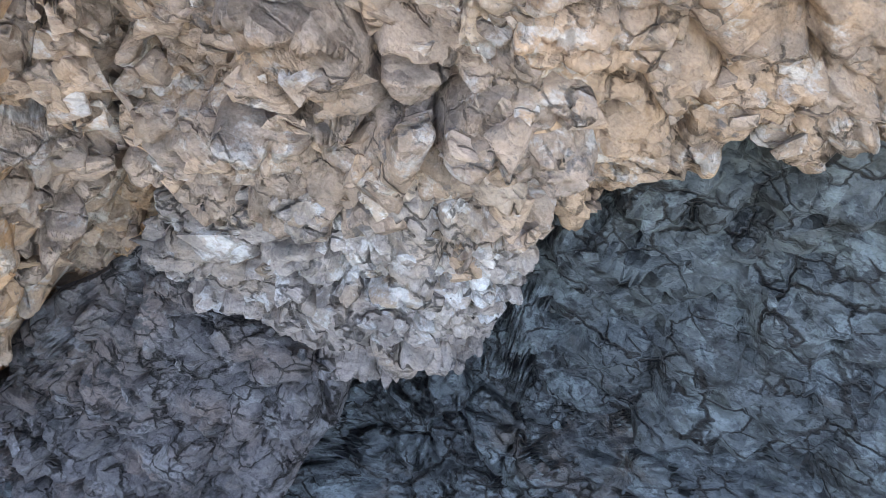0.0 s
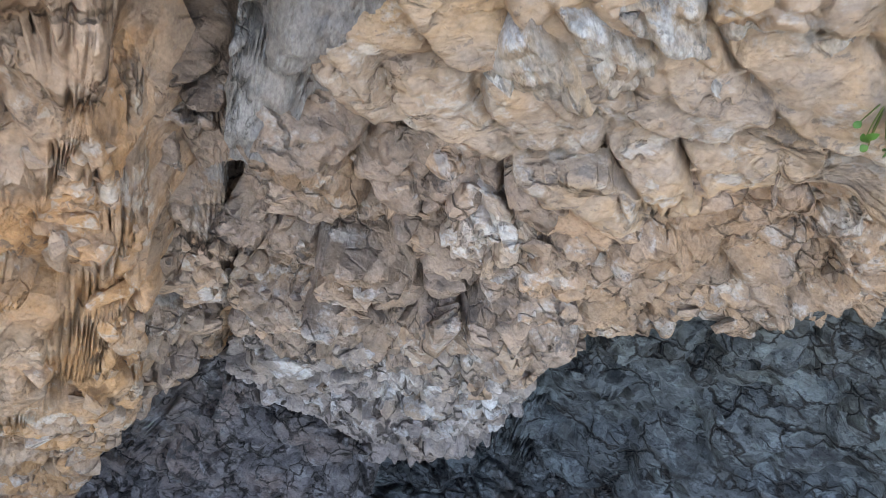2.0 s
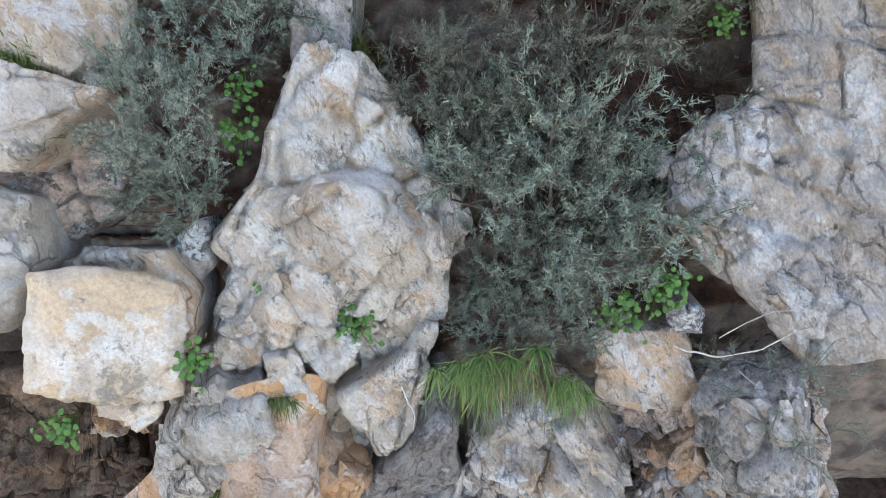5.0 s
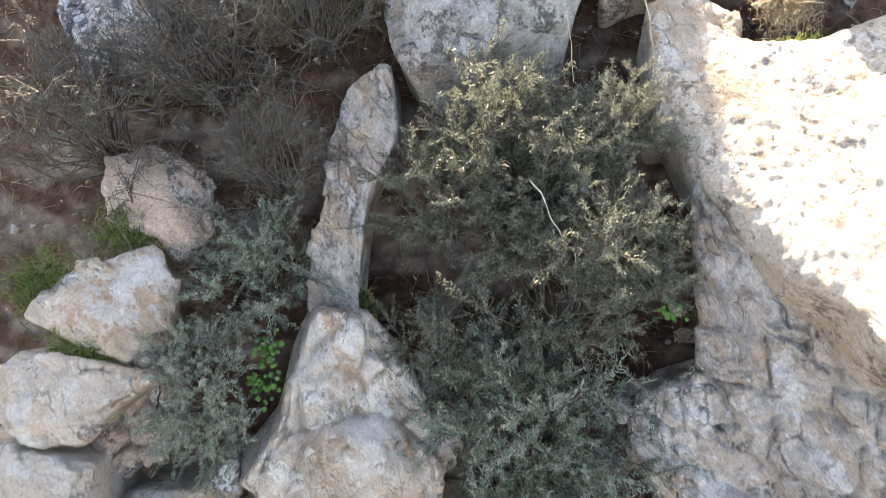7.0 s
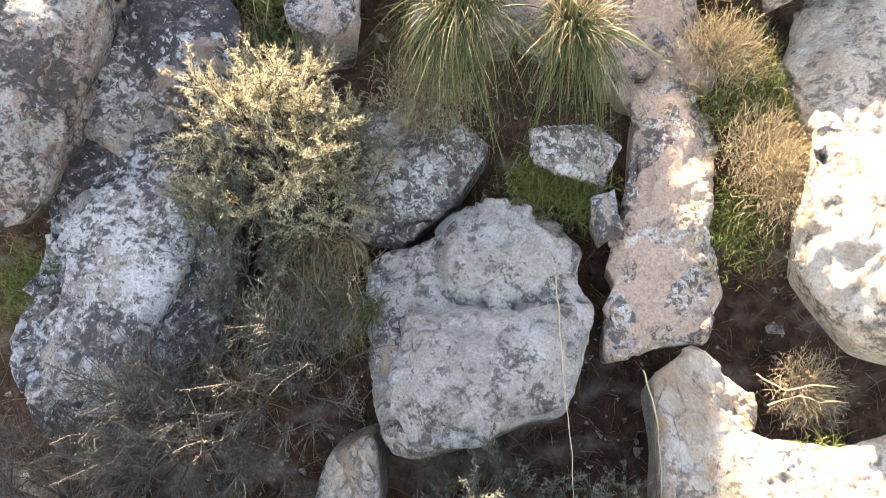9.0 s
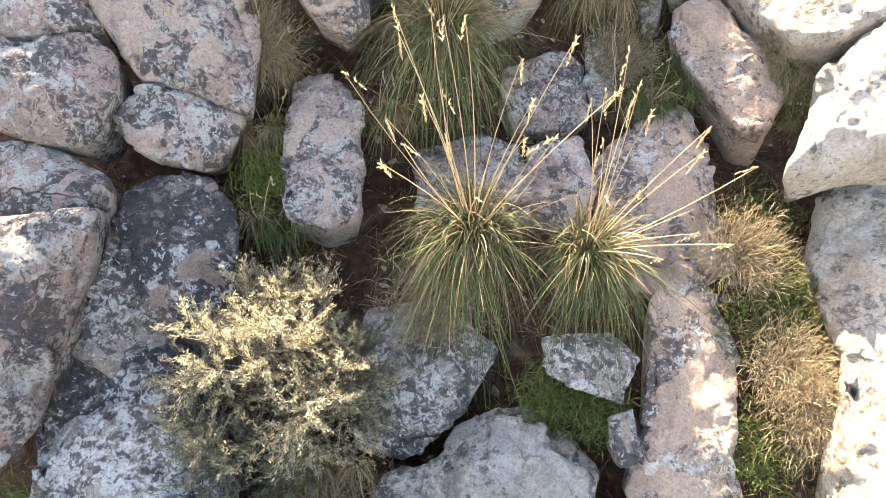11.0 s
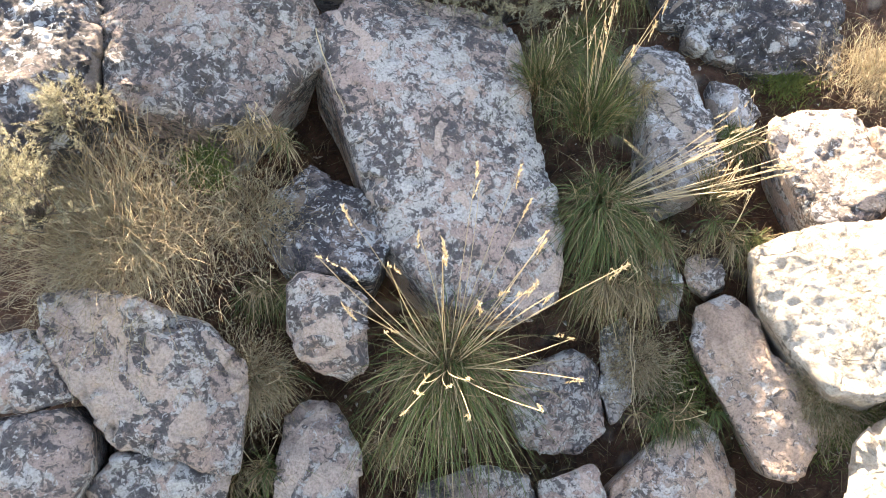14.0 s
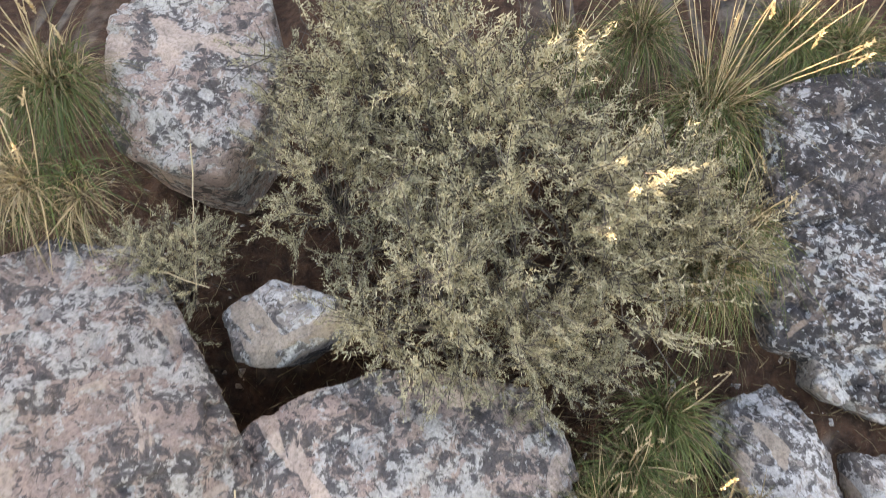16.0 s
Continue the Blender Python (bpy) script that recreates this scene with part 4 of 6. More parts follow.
stone("crag", (-0.67, 1.06, 3.93), (0.3, -0.94, -0.17), ((-0.48, 0.07), (-0.19, 0.34), (0.01, 0.34), (0.2, 0.36), (0.32, 0.16), (0.41, 0.03), (0.38, -0.28), (0.24, -0.45), (0.11, -0.42), (-0.05, -0.07), (-0.31, -0.18), (-0.56, -0.23)), ORANGE, thick=.6, edge=.06, bulge=.05, crack=.35, blocks=30, block_size=.08, seed=61, label="orange-stained limestone boss on the buttress")
stone("crag", (-0.13, 1.28, 4.45), (0.28, -0.88, 0.39), ((-0.25, 0.01), (-0.03, 0.12), (0.1, 0.29), (0.18, 0.27), (0.16, 0.15), (0.13, 0.04), (0.07, -0.2), (-0.05, -0.33), (-0.13, -0.29), (-0.18, -0.12)), PALE, thick=.5, edge=.06, bulge=.04, crack=.16, cell=.3, rough=.7, blocks=16, block_size=.06, seed=63)
stone("rock", (-0.53, 1.17, 4.6), (0.31, -0.89, 0.33), ((-0.09, 0.15), (0.01, 0.16), (0.08, 0), (0.12, -0.14), (0.05, -0.17), (-0.06, -0.08), (-0.09, 0.05)), PALE, thick=.3, edge=.05, bulge=.03, seed=64)
stone("crag", (-0.22, 1.69, 4.97), (0.21, -0.79, 0.57), ((-0.3, 0.25), (0.04, 0.29), (0.19, 0.17), (0.35, 0.06), (0.34, -0.09), (0.22, -0.14), (0.03, -0.16), (-0.04, -0.12), (-0.15, -0.19), (-0.32, -0.13), (-0.3, 0.02)), PALE, thick=.6, edge=.06, bulge=.05, crack=.16, cell=.3, rough=.7, blocks=16, block_size=.06, seed=65)
stone("crag", (-0.63, 1.4, 4.94), (0.03, -0.77, 0.64), ((-0.21, -0.15), (-0.12, 0.08), (0.02, 0.21), (0.15, 0.37), (0.16, 0.04), (0.09, -0.01), (0, -0.06), (0.02, -0.26), (-0.11, -0.23)), PALE, thick=.5, edge=.06, bulge=.04, crack=.16, cell=.3, rough=.7, blocks=16, block_size=.06, seed=66)
stone("rock", (-0.44, 1.45, 4.86), (0.08, -0.88, 0.47), ((-0.1, 0.01), (0.01, 0.08), (0.09, 0.03), (0.07, -0.06), (-0.07, -0.07)), PALE, thick=.25, edge=.04, bulge=.03, seed=67)
stone("crag", (-0.47, 1.3, 4.77), (0.36, -0.84, 0.4), ((-0.15, 0.16), (-0.06, 0.2), (-0.05, 0.1), (0.12, 0.01), (0.24, -0.07), (0.09, -0.25), (-0.01, -0.13), (-0.14, -0.06)), PALE, thick=.4, edge=.05, bulge=.03, crack=.16, cell=.3, rough=.7, blocks=16, block_size=.06, seed=68)
stone("rock", (-0.07, 1.53, 4.74), (0.1, -0.78, 0.62), ((-0.13, 0.03), (0.01, 0.08), (0.12, 0.11), (0.11, -0.06), (0.01, -0.09), (-0.12, -0.06)), PALE, thick=.3, edge=.04, bulge=.03, seed=69)
stone("boulder", (-1.07, 1.1, 4.99), (0.54, -0.61, 0.57), ((-0.24, 0.21), (-0.11, 0.23), (0.11, 0.21), (0.22, 0.15), (0.24, 0.02), (0.22, -0.22), (0.04, -0.24), (-0.15, -0.19), (-0.24, -0.17)), SMOOTH, thick=.5, edge=.05, bulge=.02, seed=70, label="smooth squared pale sandstone-coloured boulder")
stone("rock", (-1.09, 1.01, 4.66), (0.23, -0.93, 0.29), ((-0.09, 0.07), (0.11, 0.03), (0.11, -0.03), (-0.02, -0.06), (-0.1, -0.02)), SMOOTH, thick=.3, edge=.05, bulge=.03, seed=71)
stone("crag", (-1.28, 1.59, 5.27), (0.11, -0.77, 0.63), ((-0.21, 0.24), (0.14, 0.28), (0.2, 0.06), (0.13, -0.12), (-0.02, -0.22), (-0.23, -0.25)), TAN, thick=.4, edge=.06, bulge=.03, crack=.3, blocks=16, block_size=.06, seed=72)
# slab wall beside the buttress
stone("crag", (1.08, 1.25, 4), (-0.31, -0.95, 0.08), ((-0.51, 0.25), (-0.29, 0.27), (0.03, 0.42), (0.35, 0.71), (0.94, -0.59), (-0.01, -1.26), (-0.07, -0.5), (-0.14, -0.14), (-0.36, 0.09)), TAN, thick=.5, edge=.08, bulge=.0, crack=.5, blocks=29, block_size=0.128, seed=73, label="broken tan limestone beside the slab")
stone("crag", (0.44, 1.19, 3.81), (-0.07, -0.99, -0.11), ((-0.68, -0.54), (-0.53, -0.23), (-0.32, -0.04), (-0.31, 0.25), (-0.2, 0.49), (-0.04, 0.6), (0.13, 0.54), (0.29, 0.36), (0.43, 0.21), (0.48, -0.01), (0.44, -0.19), (0.58, -0.51), (0.19, -0.86), (-0.23, -0.71), (-0.49, -0.76)), SLAB, thick=.6, edge=.07, bulge=.05, crack=.4, cell=.3, blocks=30, block_size=.09, seed=74, label="grey jointed limestone slab under hanging grass")
stone("crag", (-0.08, 1.21, 3.93), (0.02, -0.99, -0.12), ((-0.46, -0.88), (-0.17, -0.05), (0.02, 0.35), (0.08, 0.59), (0.18, 0.37), (0.21, -0.09), (0.03, -0.33), (-0.1, -0.78)), GROOVE, thick=.4, edge=.05, bulge=.01, blocks=16, block_size=.06, seed=76, label="dark smooth rock in a deep cleft")
stone("rock", (0.86, 1.36, 4.54), (-0.12, -0.95, 0.3), ((-0.21, 0.12), (-0.17, 0.17), (0.08, 0.19), (0.16, 0.14), (0.23, -0.13), (0.19, -0.19), (-0.12, -0.19), (-0.17, -0.15)), SLAB, thick=.35, edge=.03, bulge=.0, seed=77, label="rough grey block in the plants")
stone("rock", (0.97, 1.4, 4.82), (-0.11, -0.92, 0.38), ((-0.09, 0.02), (-0.02, 0.07), (0.06, 0.04), (0.07, -0.06), (-0.02, -0.07)), GREY, thick=.2, edge=.04, bulge=.03, seed=78)
stone("crag", (1.13, 1.09, 3.98), (-0.57, -0.82, 0.04), ((-0.31, 0.05), (-0.06, 0.38), (0.18, 0.08), (0.23, -0.15), (0.08, -0.29), (-0.15, -0.13)), ORANGE, thick=.4, edge=.06, bulge=.03, crack=.4, blocks=40, block_size=.07, seed=79)
stone("crag", (1.23, 1.03, 4.44), (-0.48, -0.87, 0.1), ((-0.26, 0.18), (0.05, 0.36), (0.29, -0.17), (0.06, -0.39), (-0.16, -0.08)), SLAB, thick=.4, edge=.06, bulge=.03, crack=.4, blocks=40, block_size=.07, seed=80)
stone("crag", (1.19, 1.66, 5.16), (-0.19, -0.77, 0.61), ((-0.36, 0.21), (0.2, 0.37), (0.35, 0.37), (0.42, -0.36), (0.06, -0.35), (-0.13, -0.25), (-0.28, -0.1), (-0.33, 0.08)), SLAB, thick=.5, edge=.07, bulge=.03, crack=.3, blocks=16, block_size=.06, seed=81)
stone("rock", (1.06, 1.54, 5.05), (-0.09, -0.81, 0.58), ((-0.05, 0.06), (0.04, 0.09), (0.07, -0.01), (0, -0.09), (-0.07, -0.04)), PALE, thick=.2, edge=.04, bulge=.03, seed=82)
stone("crag", (1.17, 1.06, 3.76), (-0.31, -0.95, 0.07), ((-0.31, -0.14), (-0.15, 0.34), (0.14, 0.44), (0.41, -0.11), (0.06, -0.36), (-0.21, -0.38)), SLAB, thick=.5, edge=.06, bulge=.03, crack=.4, blocks=60, block_size=.08, seed=83, label="broken grey limestone beside the slab")
# foot of the cliff
stone("crag", (-2.64, 1.68, 0.68), (0.1, -0.99, -0.12), ((1.54, 2.84), (2.06, 2.83), (1.97, 2.44), (1.88, 2.23), (1.92, 2.06), (1.76, 1.46), (1.67, 0.9), (1.12, 0.01), (-0.64, -2.84), (-2.07, -2.41)), ORANGE, thick=.4, edge=.08, bulge=.0, crack=.55, cell=.2, blocks=90, block_size=.14, seed=87, label="orange rubble deep in the corner")
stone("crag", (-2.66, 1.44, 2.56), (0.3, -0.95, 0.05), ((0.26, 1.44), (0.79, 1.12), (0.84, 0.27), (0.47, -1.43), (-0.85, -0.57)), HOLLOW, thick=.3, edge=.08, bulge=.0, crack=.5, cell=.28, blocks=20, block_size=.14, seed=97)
stone("crag", (0.09, 1.65, -2.06), (-0.33, -0.93, 0.13), ((0.12, 3.58), (0.57, 3.89), (0.86, 4.03), (1.2, 4.18), (1.5, 4.26), (2.2, 4.22), (3.0, 4.05), (3.3, 3.0), (3.3, 1.84), (-3.19, -4.15), (-1.22, 0.76), (-0.88, 1.86), (-0.13, 2.5), (0.29, 2.92)), RECESS, thick=.4, edge=.08, bulge=.0, crack=.55, cell=.30, blocks=50, block_size=.16, seed=93, label="blue-grey cracked rock with recess shade in its colour")
stone("crag", (-2.52, 1.51, -0.57), (-0.25, -0.9, 0.36), ((1.36, 1.75), (1.54, 1.47), (1.82, 1.37), (2.08, 1.29), (2.13, 1.14), (2, 0.88), (1.87, 0.69), (0.86, -0.09), (-2.1, -1.72), (-1.5, -0.34), (0.32, 0.86), (0.75, 1.25), (1.14, 1.56)), LOWGREY, thick=.6, edge=.08, bulge=.04, crack=.5, cell=.28, blocks=50, block_size=.15, seed=90, label="purplish grey cliff-foot rock, shade in its colour")
stone("crag", (1.12, 1.55, 2.16), (0.1, -0.92, -0.39), ((-0.95, 0.3), (-0.92, 0.52), (-0.83, 0.66), (-0.68, 0.61), (-0.62, 0.75), (-0.32, 0.78), (-0.06, 0.72), (0.95, -0.53), (0.3, -0.27), (0.58, -0.79), (0.3, -0.77), (0.05, -0.38), (-0.26, -0.18), (-0.23, -0.36), (-0.37, -0.45), (-0.5, -0.61), (-0.72, -0.67), (-0.86, -0.51)), CRUMB, thick=.5, edge=.06, bulge=.03, crack=.4, cell=.26, blocks=40, block_size=.12, seed=91, label="tan broken limestone under the overhang")
stone("crag", (-0.39, 1.61, 1.15), (-0.1, -0.99, -0.05), ((-0.46, 0.57), (-0.22, 0.54), (0, 0.61), (0.13, 0.6), (0.34, 0.57), (0.65, 0.69), (0.72, 0.43), (0.69, 0.19), (0.6, -0.15), (0.57, -0.34), (0.41, -0.52), (0.32, -0.34), (0.12, -0.63), (-0.05, -0.55), (-0.21, -0.68), (-0.43, -0.42), (-0.67, -0.21), (-0.72, 0.16)), ASHEN, thick=.6, edge=.08, bulge=.06, crack=.6, cell=.24, blocks=70, block_size=.12, seed=89, label="fractured greyish limestone low on the cliff")
stone("crag", (-0.27, 1.53, 2), (-0.1, -0.97, -0.2), ((-0.32, 1.07), (-0.17, 1.12), (-0.11, 1.08), (-0.06, 0.98), (0.07, 0.93), (0.21, 0.92), (0.38, 0.88), (0.54, 0.69), (0.66, 0.65), (0.63, 0.36), (0.61, -0.05), (0.58, -0.38), (0.4, -0.67), (0.12, -0.78), (-0.08, -1.03), (-0.24, -0.74), (-0.54, -1.12), (-0.65, -0.58), (-0.61, -0.01), (-0.44, 0.59)), CRUMB, thick=.6, edge=.08, bulge=.05, crack=.55, cell=.30, blocks=90, block_size=.13, seed=88, label="crumbling brown fractured limestone")
stone("crag", (0.09, 1.37, 2.4), (-0.1, -0.95, -0.28), ((-0.13, 0.33), (-0.03, 0.31), (0.14, 0.1), (0.19, -0.07), (0.14, -0.33), (0.03, -0.22), (-0.1, -0.04), (-0.2, 0.05), (-0.15, 0.21)), CHALKY, thick=.3, edge=.05, bulge=.03, crack=.5, cell=.16, blocks=10, block_size=.07, seed=86)
stone("crag", (-0.12, 1.49, 1.84), (-0.1, -0.99, 0.1), ((-0.06, 0.2), (0.06, 0.17), (0.14, 0.06), (0.05, -0.11), (-0.1, -0.2), (-0.14, 0.04)), CHALKY, thick=.3, edge=.05, bulge=.04, crack=.5, cell=.14, blocks=8, block_size=.06, seed=84)
stone("crag", (0.09, 1.56, 1.29), (-0.1, -0.99, 0.05), ((-0.16, 0.23), (0.02, 0.21), (0.16, 0.33), (0.2, 0.14), (0.07, -0.18), (-0.05, -0.33), (-0.2, -0.15)), CHALKY, thick=.3, edge=.05, bulge=.04, crack=.5, cell=.15, blocks=10, block_size=.07, seed=94)
stone("crag", (-1.1, 1.43, 2.14), (0.3, -0.95, -0.12), ((0.2, 0.87), (0.46, 0.84), (0.46, 0.54), (0.35, 0.35), (0.24, 0.21), (0.28, 0.1), (0.19, -0.08), (0.12, -0.17), (0.03, -0.41), (-0.2, -0.66), (-0.35, -0.87), (-0.46, -0.58), (-0.28, -0.1), (-0.03, 0.23), (0.02, 0.46)), CRUMB, thick=.45, edge=.08, bulge=.05, crack=.6, cell=.26, blocks=50, block_size=.13, seed=85, flare=.9, label="column of broken tan blocks in the corner")
stone("crag", (-2.29, 1.26, 1.16), (0.3, -0.92, -0.25), ((1.3, 1.89), (1.57, 1.84), (1.47, 1.58), (1.35, 1.41), (1.32, 1.25), (1.08, 0.89), (0.94, 0.66), (0.99, 0.35), (0.57, -0.18), (0.07, -0.79), (-0.39, -1.41), (-1.62, -1.82)), ORANGE, thick=.5, edge=.08, bulge=.05, crack=.42, cell=.30, blocks=50, block_size=.14, seed=92, flare=.9, label="fractured orange wall at the cliff foot")
stone("crag", (-1.19, 1.2, 2.52), (0.25, -0.93, -0.27), ((0.1, 1.2), (-0.16, 0.77), (-0.33, 0.39), (-0.7, -0.34), (-0.97, -1.24), (-0.65, -1.82), (0.12, -0.35), (0.38, 0.65), (0.74, 1.19), (0.95, 1.2), (0.98, 1.61), (0.67, 1.81), (0.43, 1.78)), ORANGE, thick=.5, edge=.10, bulge=.05, crack=.3, cell=.34, blocks=20, block_size=.08, seed=62, flare=.9, label="orange-stained overhang of the buttress")
stone("crag", (0.54, 1.19, 3.12), (-0.14, -0.99, -0.09), ((-0.95, -0.06), (-0.88, -0.17), (-0.75, -0.21), (-0.56, -0.21), (-0.44, -0.26), (-0.33, -0.35), (-0.19, -0.43), (-0.04, -0.41), (0.06, -0.34), (0.19, -0.31), (0.26, -0.27), (0.34, -0.17), (0.53, -0.32), (0.95, -0.41), (0.43, 0.43), (0.14, 0.26), (0.02, 0.26), (-0.22, 0.22), (-0.42, 0.23), (-0.62, 0.18), (-0.78, 0.13), (-0.92, 0.03)), LIP, thick=.5, edge=.12, bulge=.02, crack=.25, cell=.30, blocks=8, block_size=.05, seed=75, label="smooth ochre overhanging lip of the cliff")
stone("crag", (-0.31, 1.29, 3.43), (0.14, -0.97, -0.17), ((-0.38, -0.66), (-0.21, -0.05), (-0.09, 0.14), (0.04, 0.35), (0.11, 0.44), (0.28, 0.43), (0.23, 0.02), (0.07, -0.39), (-0.11, -0.42), (-0.22, -0.69)), GROOVE, thick=.4, edge=.06, bulge=.0, crack=.2, blocks=16, block_size=.06, seed=85, label="dark smooth rock of the cleft's back")
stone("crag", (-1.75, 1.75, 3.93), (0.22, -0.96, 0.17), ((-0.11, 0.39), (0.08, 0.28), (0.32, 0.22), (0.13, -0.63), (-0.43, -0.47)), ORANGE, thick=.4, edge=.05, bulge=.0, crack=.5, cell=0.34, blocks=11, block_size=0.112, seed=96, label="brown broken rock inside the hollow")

# ---- plants ----
def leaf_material(name, low, high, translucent=0.25, roughness=0.6):
    m, t, b = material(name, roughness)
    geometry = t.nodes.new("ShaderNodeNewGeometry")
    info = t.nodes.new("ShaderNodeObjectInfo")
    tone = blend(t, 0.25, geometry.outputs["Random Per Island"], info.outputs["Random"])
    colour = ramp(t, tone, (0.1, low), (0.9, high))
    t.links.new(colour, b.inputs["Base Color"])
    thin = t.nodes.new("ShaderNodeBsdfTranslucent")
    t.links.new(colour, thin.inputs["Color"])
    mix = t.nodes.new("ShaderNodeMixShader")
    mix.inputs[0].default_value = translucent
    t.links.new(b.outputs[0], mix.inputs[1])
    t.links.new(thin.outputs[0], mix.inputs[2])
    t.links.new(mix.outputs[0], t.nodes["Material Output"].inputs["Surface"])
    return m


GREEN_BLADE = leaf_material("green_grass_blade", (0.035, 0.06, 0.02), (0.125, 0.155, 0.055))
BRIGHT_BLADE = leaf_material("fresh_grass_blade", (0.05, 0.11, 0.03), (0.19, 0.27, 0.085))
STRAW_BLADE = leaf_material("straw_grass_blade", (0.085, 0.062, 0.036), (0.36, 0.285, 0.165))
STRAW_STALK = leaf_material("straw_stalk", (0.34, 0.27, 0.165), (0.58, 0.49, 0.33))
TURF_GREEN = leaf_material("turf_grass", (0.05, 0.09, 0.02), (0.17, 0.19, 0.06))
BROAD_LEAF = leaf_material("fresh_green_leaf", (0.03, 0.095, 0.018), (0.085, 0.19, 0.045), 0.2, 0.45)
FINE_DRY = leaf_material("fine_dry_grass", (0.17, 0.13, 0.08), (0.42, 0.34, 0.22))
LEAF_GREY = leaf_material("grey_green_foliage", (0.058, 0.07, 0.053), (0.175, 0.187, 0.14))
LEAF_BLUE = leaf_material("blue_green_foliage", (0.09, 0.12, 0.095), (0.25, 0.29, 0.225))
LEAF_YELLOW = leaf_material("yellow_green_foliage", (0.19, 0.18, 0.115), (0.44, 0.41, 0.28))
LEAF_TWIG = leaf_material("grey_dusty_foliage", (0.04, 0.05, 0.043), (0.115, 0.13, 0.108))


def bark(name, a, b_):
    m, t, b = material(name, 0.85)
    v = mapped(t, (1, 1, 0.3))
    t.links.new(blend(t, ramp(t, grain(t, v, 60, 5), (0.35, 0.0), (0.65, 1.0)), a, b_), b.inputs["Base Color"])
    return m


def chalk():
    m, t, b = material("white_mineral_crust", 0.9)
    v = mapped(t)
    t.links.new(blend(t, ramp(t, grain(t, v, 90, 5), (0.35, 0.0), (0.65, 1.0)), (0.42, 0.42, 0.41), (0.66, 0.66, 0.65)), b.inputs["Base Color"])
    return m


CHALK = chalk()
PALEWOOD = bark("pale_dead_wood", (0.25, 0.22, 0.19), (0.45, 0.41, 0.36))
BARK = bark("grey_brown_bark", (0.05, 0.043, 0.038), (0.135, 0.118, 0.102))


def raw_mesh(name, points, faces, surface):
    mesh = bpy.data.meshes.new(name)
    size = faces.shape[1]
    mesh.vertices.add(len(points))
    mesh.vertices.foreach_set("co", points.astype(np.float32).ravel())
    mesh.loops.add(faces.size)
    mesh.loops.foreach_set("vertex_index", faces.ravel().astype(np.int32))
    mesh.polygons.add(len(faces))
    mesh.polygons.foreach_set("loop_start", np.arange(0, faces.size, size, dtype=np.int32))
    mesh.polygons.foreach_set("loop_total", np.full(len(faces), size, dtype=np.int32))
    mesh.update(calc_edges=True)
    mesh.polygons.foreach_set("use_smooth", np.full(len(faces), True))
    mesh.materials.append(surface)
    return mesh


def child(name, mesh, parent, label=""):
    ob = new(name, mesh)
    ob.parent = parent
    return tagged(ob, label)


def ribbons(name, start, way, length, droop, width, surface, rng, segments=6, curl=0.0):
    """Arching blades: each a tapered, slightly folded ribbon that bends down under its weight."""
    count = len(start)
    side = unit(np.cross(way, rng.normal(size=(count, 3)) + np.array((0, 0, 1.5))))
    sway = rng.normal(size=(count, 3)) * curl
    rows = []
    for s in np.linspace(0, 1, segments + 1):
        middle = start + way * (length * s * (1 - 0.25 * np.minimum(droop, 1.2) * s))[:, None] + sway * (length * s * s)[:, None]
        middle = middle + np.array((0, 0, -1.0)) * (droop * length * s * s)[:, None]
        w = (width * (1 - s ** 1.8) + 0.0004)[:, None]
        rows += [middle - side * w, middle + side * w]
    p = np.stack(rows, 1)
    n = 2 * (segments + 1)
    quads = np.array([(2 * i, 2 * i + 1, 2 * i + 3, 2 * i + 2) for i in range(segments)])
    faces = (np.arange(count)[:, None, None] * n + quads[None]).reshape(-1, 4)
    return raw_mesh(name, p.reshape(-1, 3), faces, surface)


def tube(path, radii, sides=5):
    """Points and quads of a tapered tube along a path."""
    path = np.array(path, float)
    points, faces = [], []
    for i, c in enumerate(path):
        d = unit(path[min(i + 1, len(path) - 1)] - path[max(i - 1, 0)])
        a = unit(np.cross(d, (0.3, 0.9, 0.2)))
        b = np.cross(d, a)
        for k in range(sides):
            th = 2 * math.pi * k / sides
            points.append(c + radii[i] * (a * math.cos(th) + b * math.sin(th)))
    for i in range(len(path) - 1):
        for k in range(sides):
            j = (k + 1) % sides
            faces.append((i * sides + k, i * sides + j, (i + 1) * sides + j, (i + 1) * sides + k))
    return points, faces


def tubes(name, list_of_paths, surface, sides=5):
    points, faces = [], []
    for path, radii in list_of_paths:
        p, f = tube(path, radii, sides)
        faces += [tuple(i + len(points) for i in q) for q in f]
        points += p
    return raw_mesh(name, np.array(points), np.array(faces), surface)


def stalk_templates():
    made = []
    rng = np.random.RandomState(77)
    for i in range(4):
        bend = rng.uniform(-0.08, 0.08, 2)
        path = [(bend[0] * s * s, bend[1] * s * s, s) for s in np.linspace(0, 1, 6)]
        stem = tubes("stalk", [(path, np.linspace(0.0025, 0.0013, 6))], STRAW_STALK, 4)
        count = 16 + 5 * i
        s = rng.uniform(0.0, 1.0, count)
        top = np.array(path[-1])
        start = top + np.stack([bend[0] * 0.2 * s, bend[1] * 0.2 * s, -0.10 * s], 1)
        way = unit(rng.normal(size=(count, 3)) * 0.22 + np.array((0, 0, 0.9)))
        head = ribbons("seed_head", start, way, rng.uniform(0.015, 0.035, count), np.full(count, 0.3), np.full(count, 0.0026), STRAW_STALK, rng, 2)
        made.append((stem, head))
    return made


STALKS = stalk_templates()
UPWARD = np.array((0, 0, 1.0))


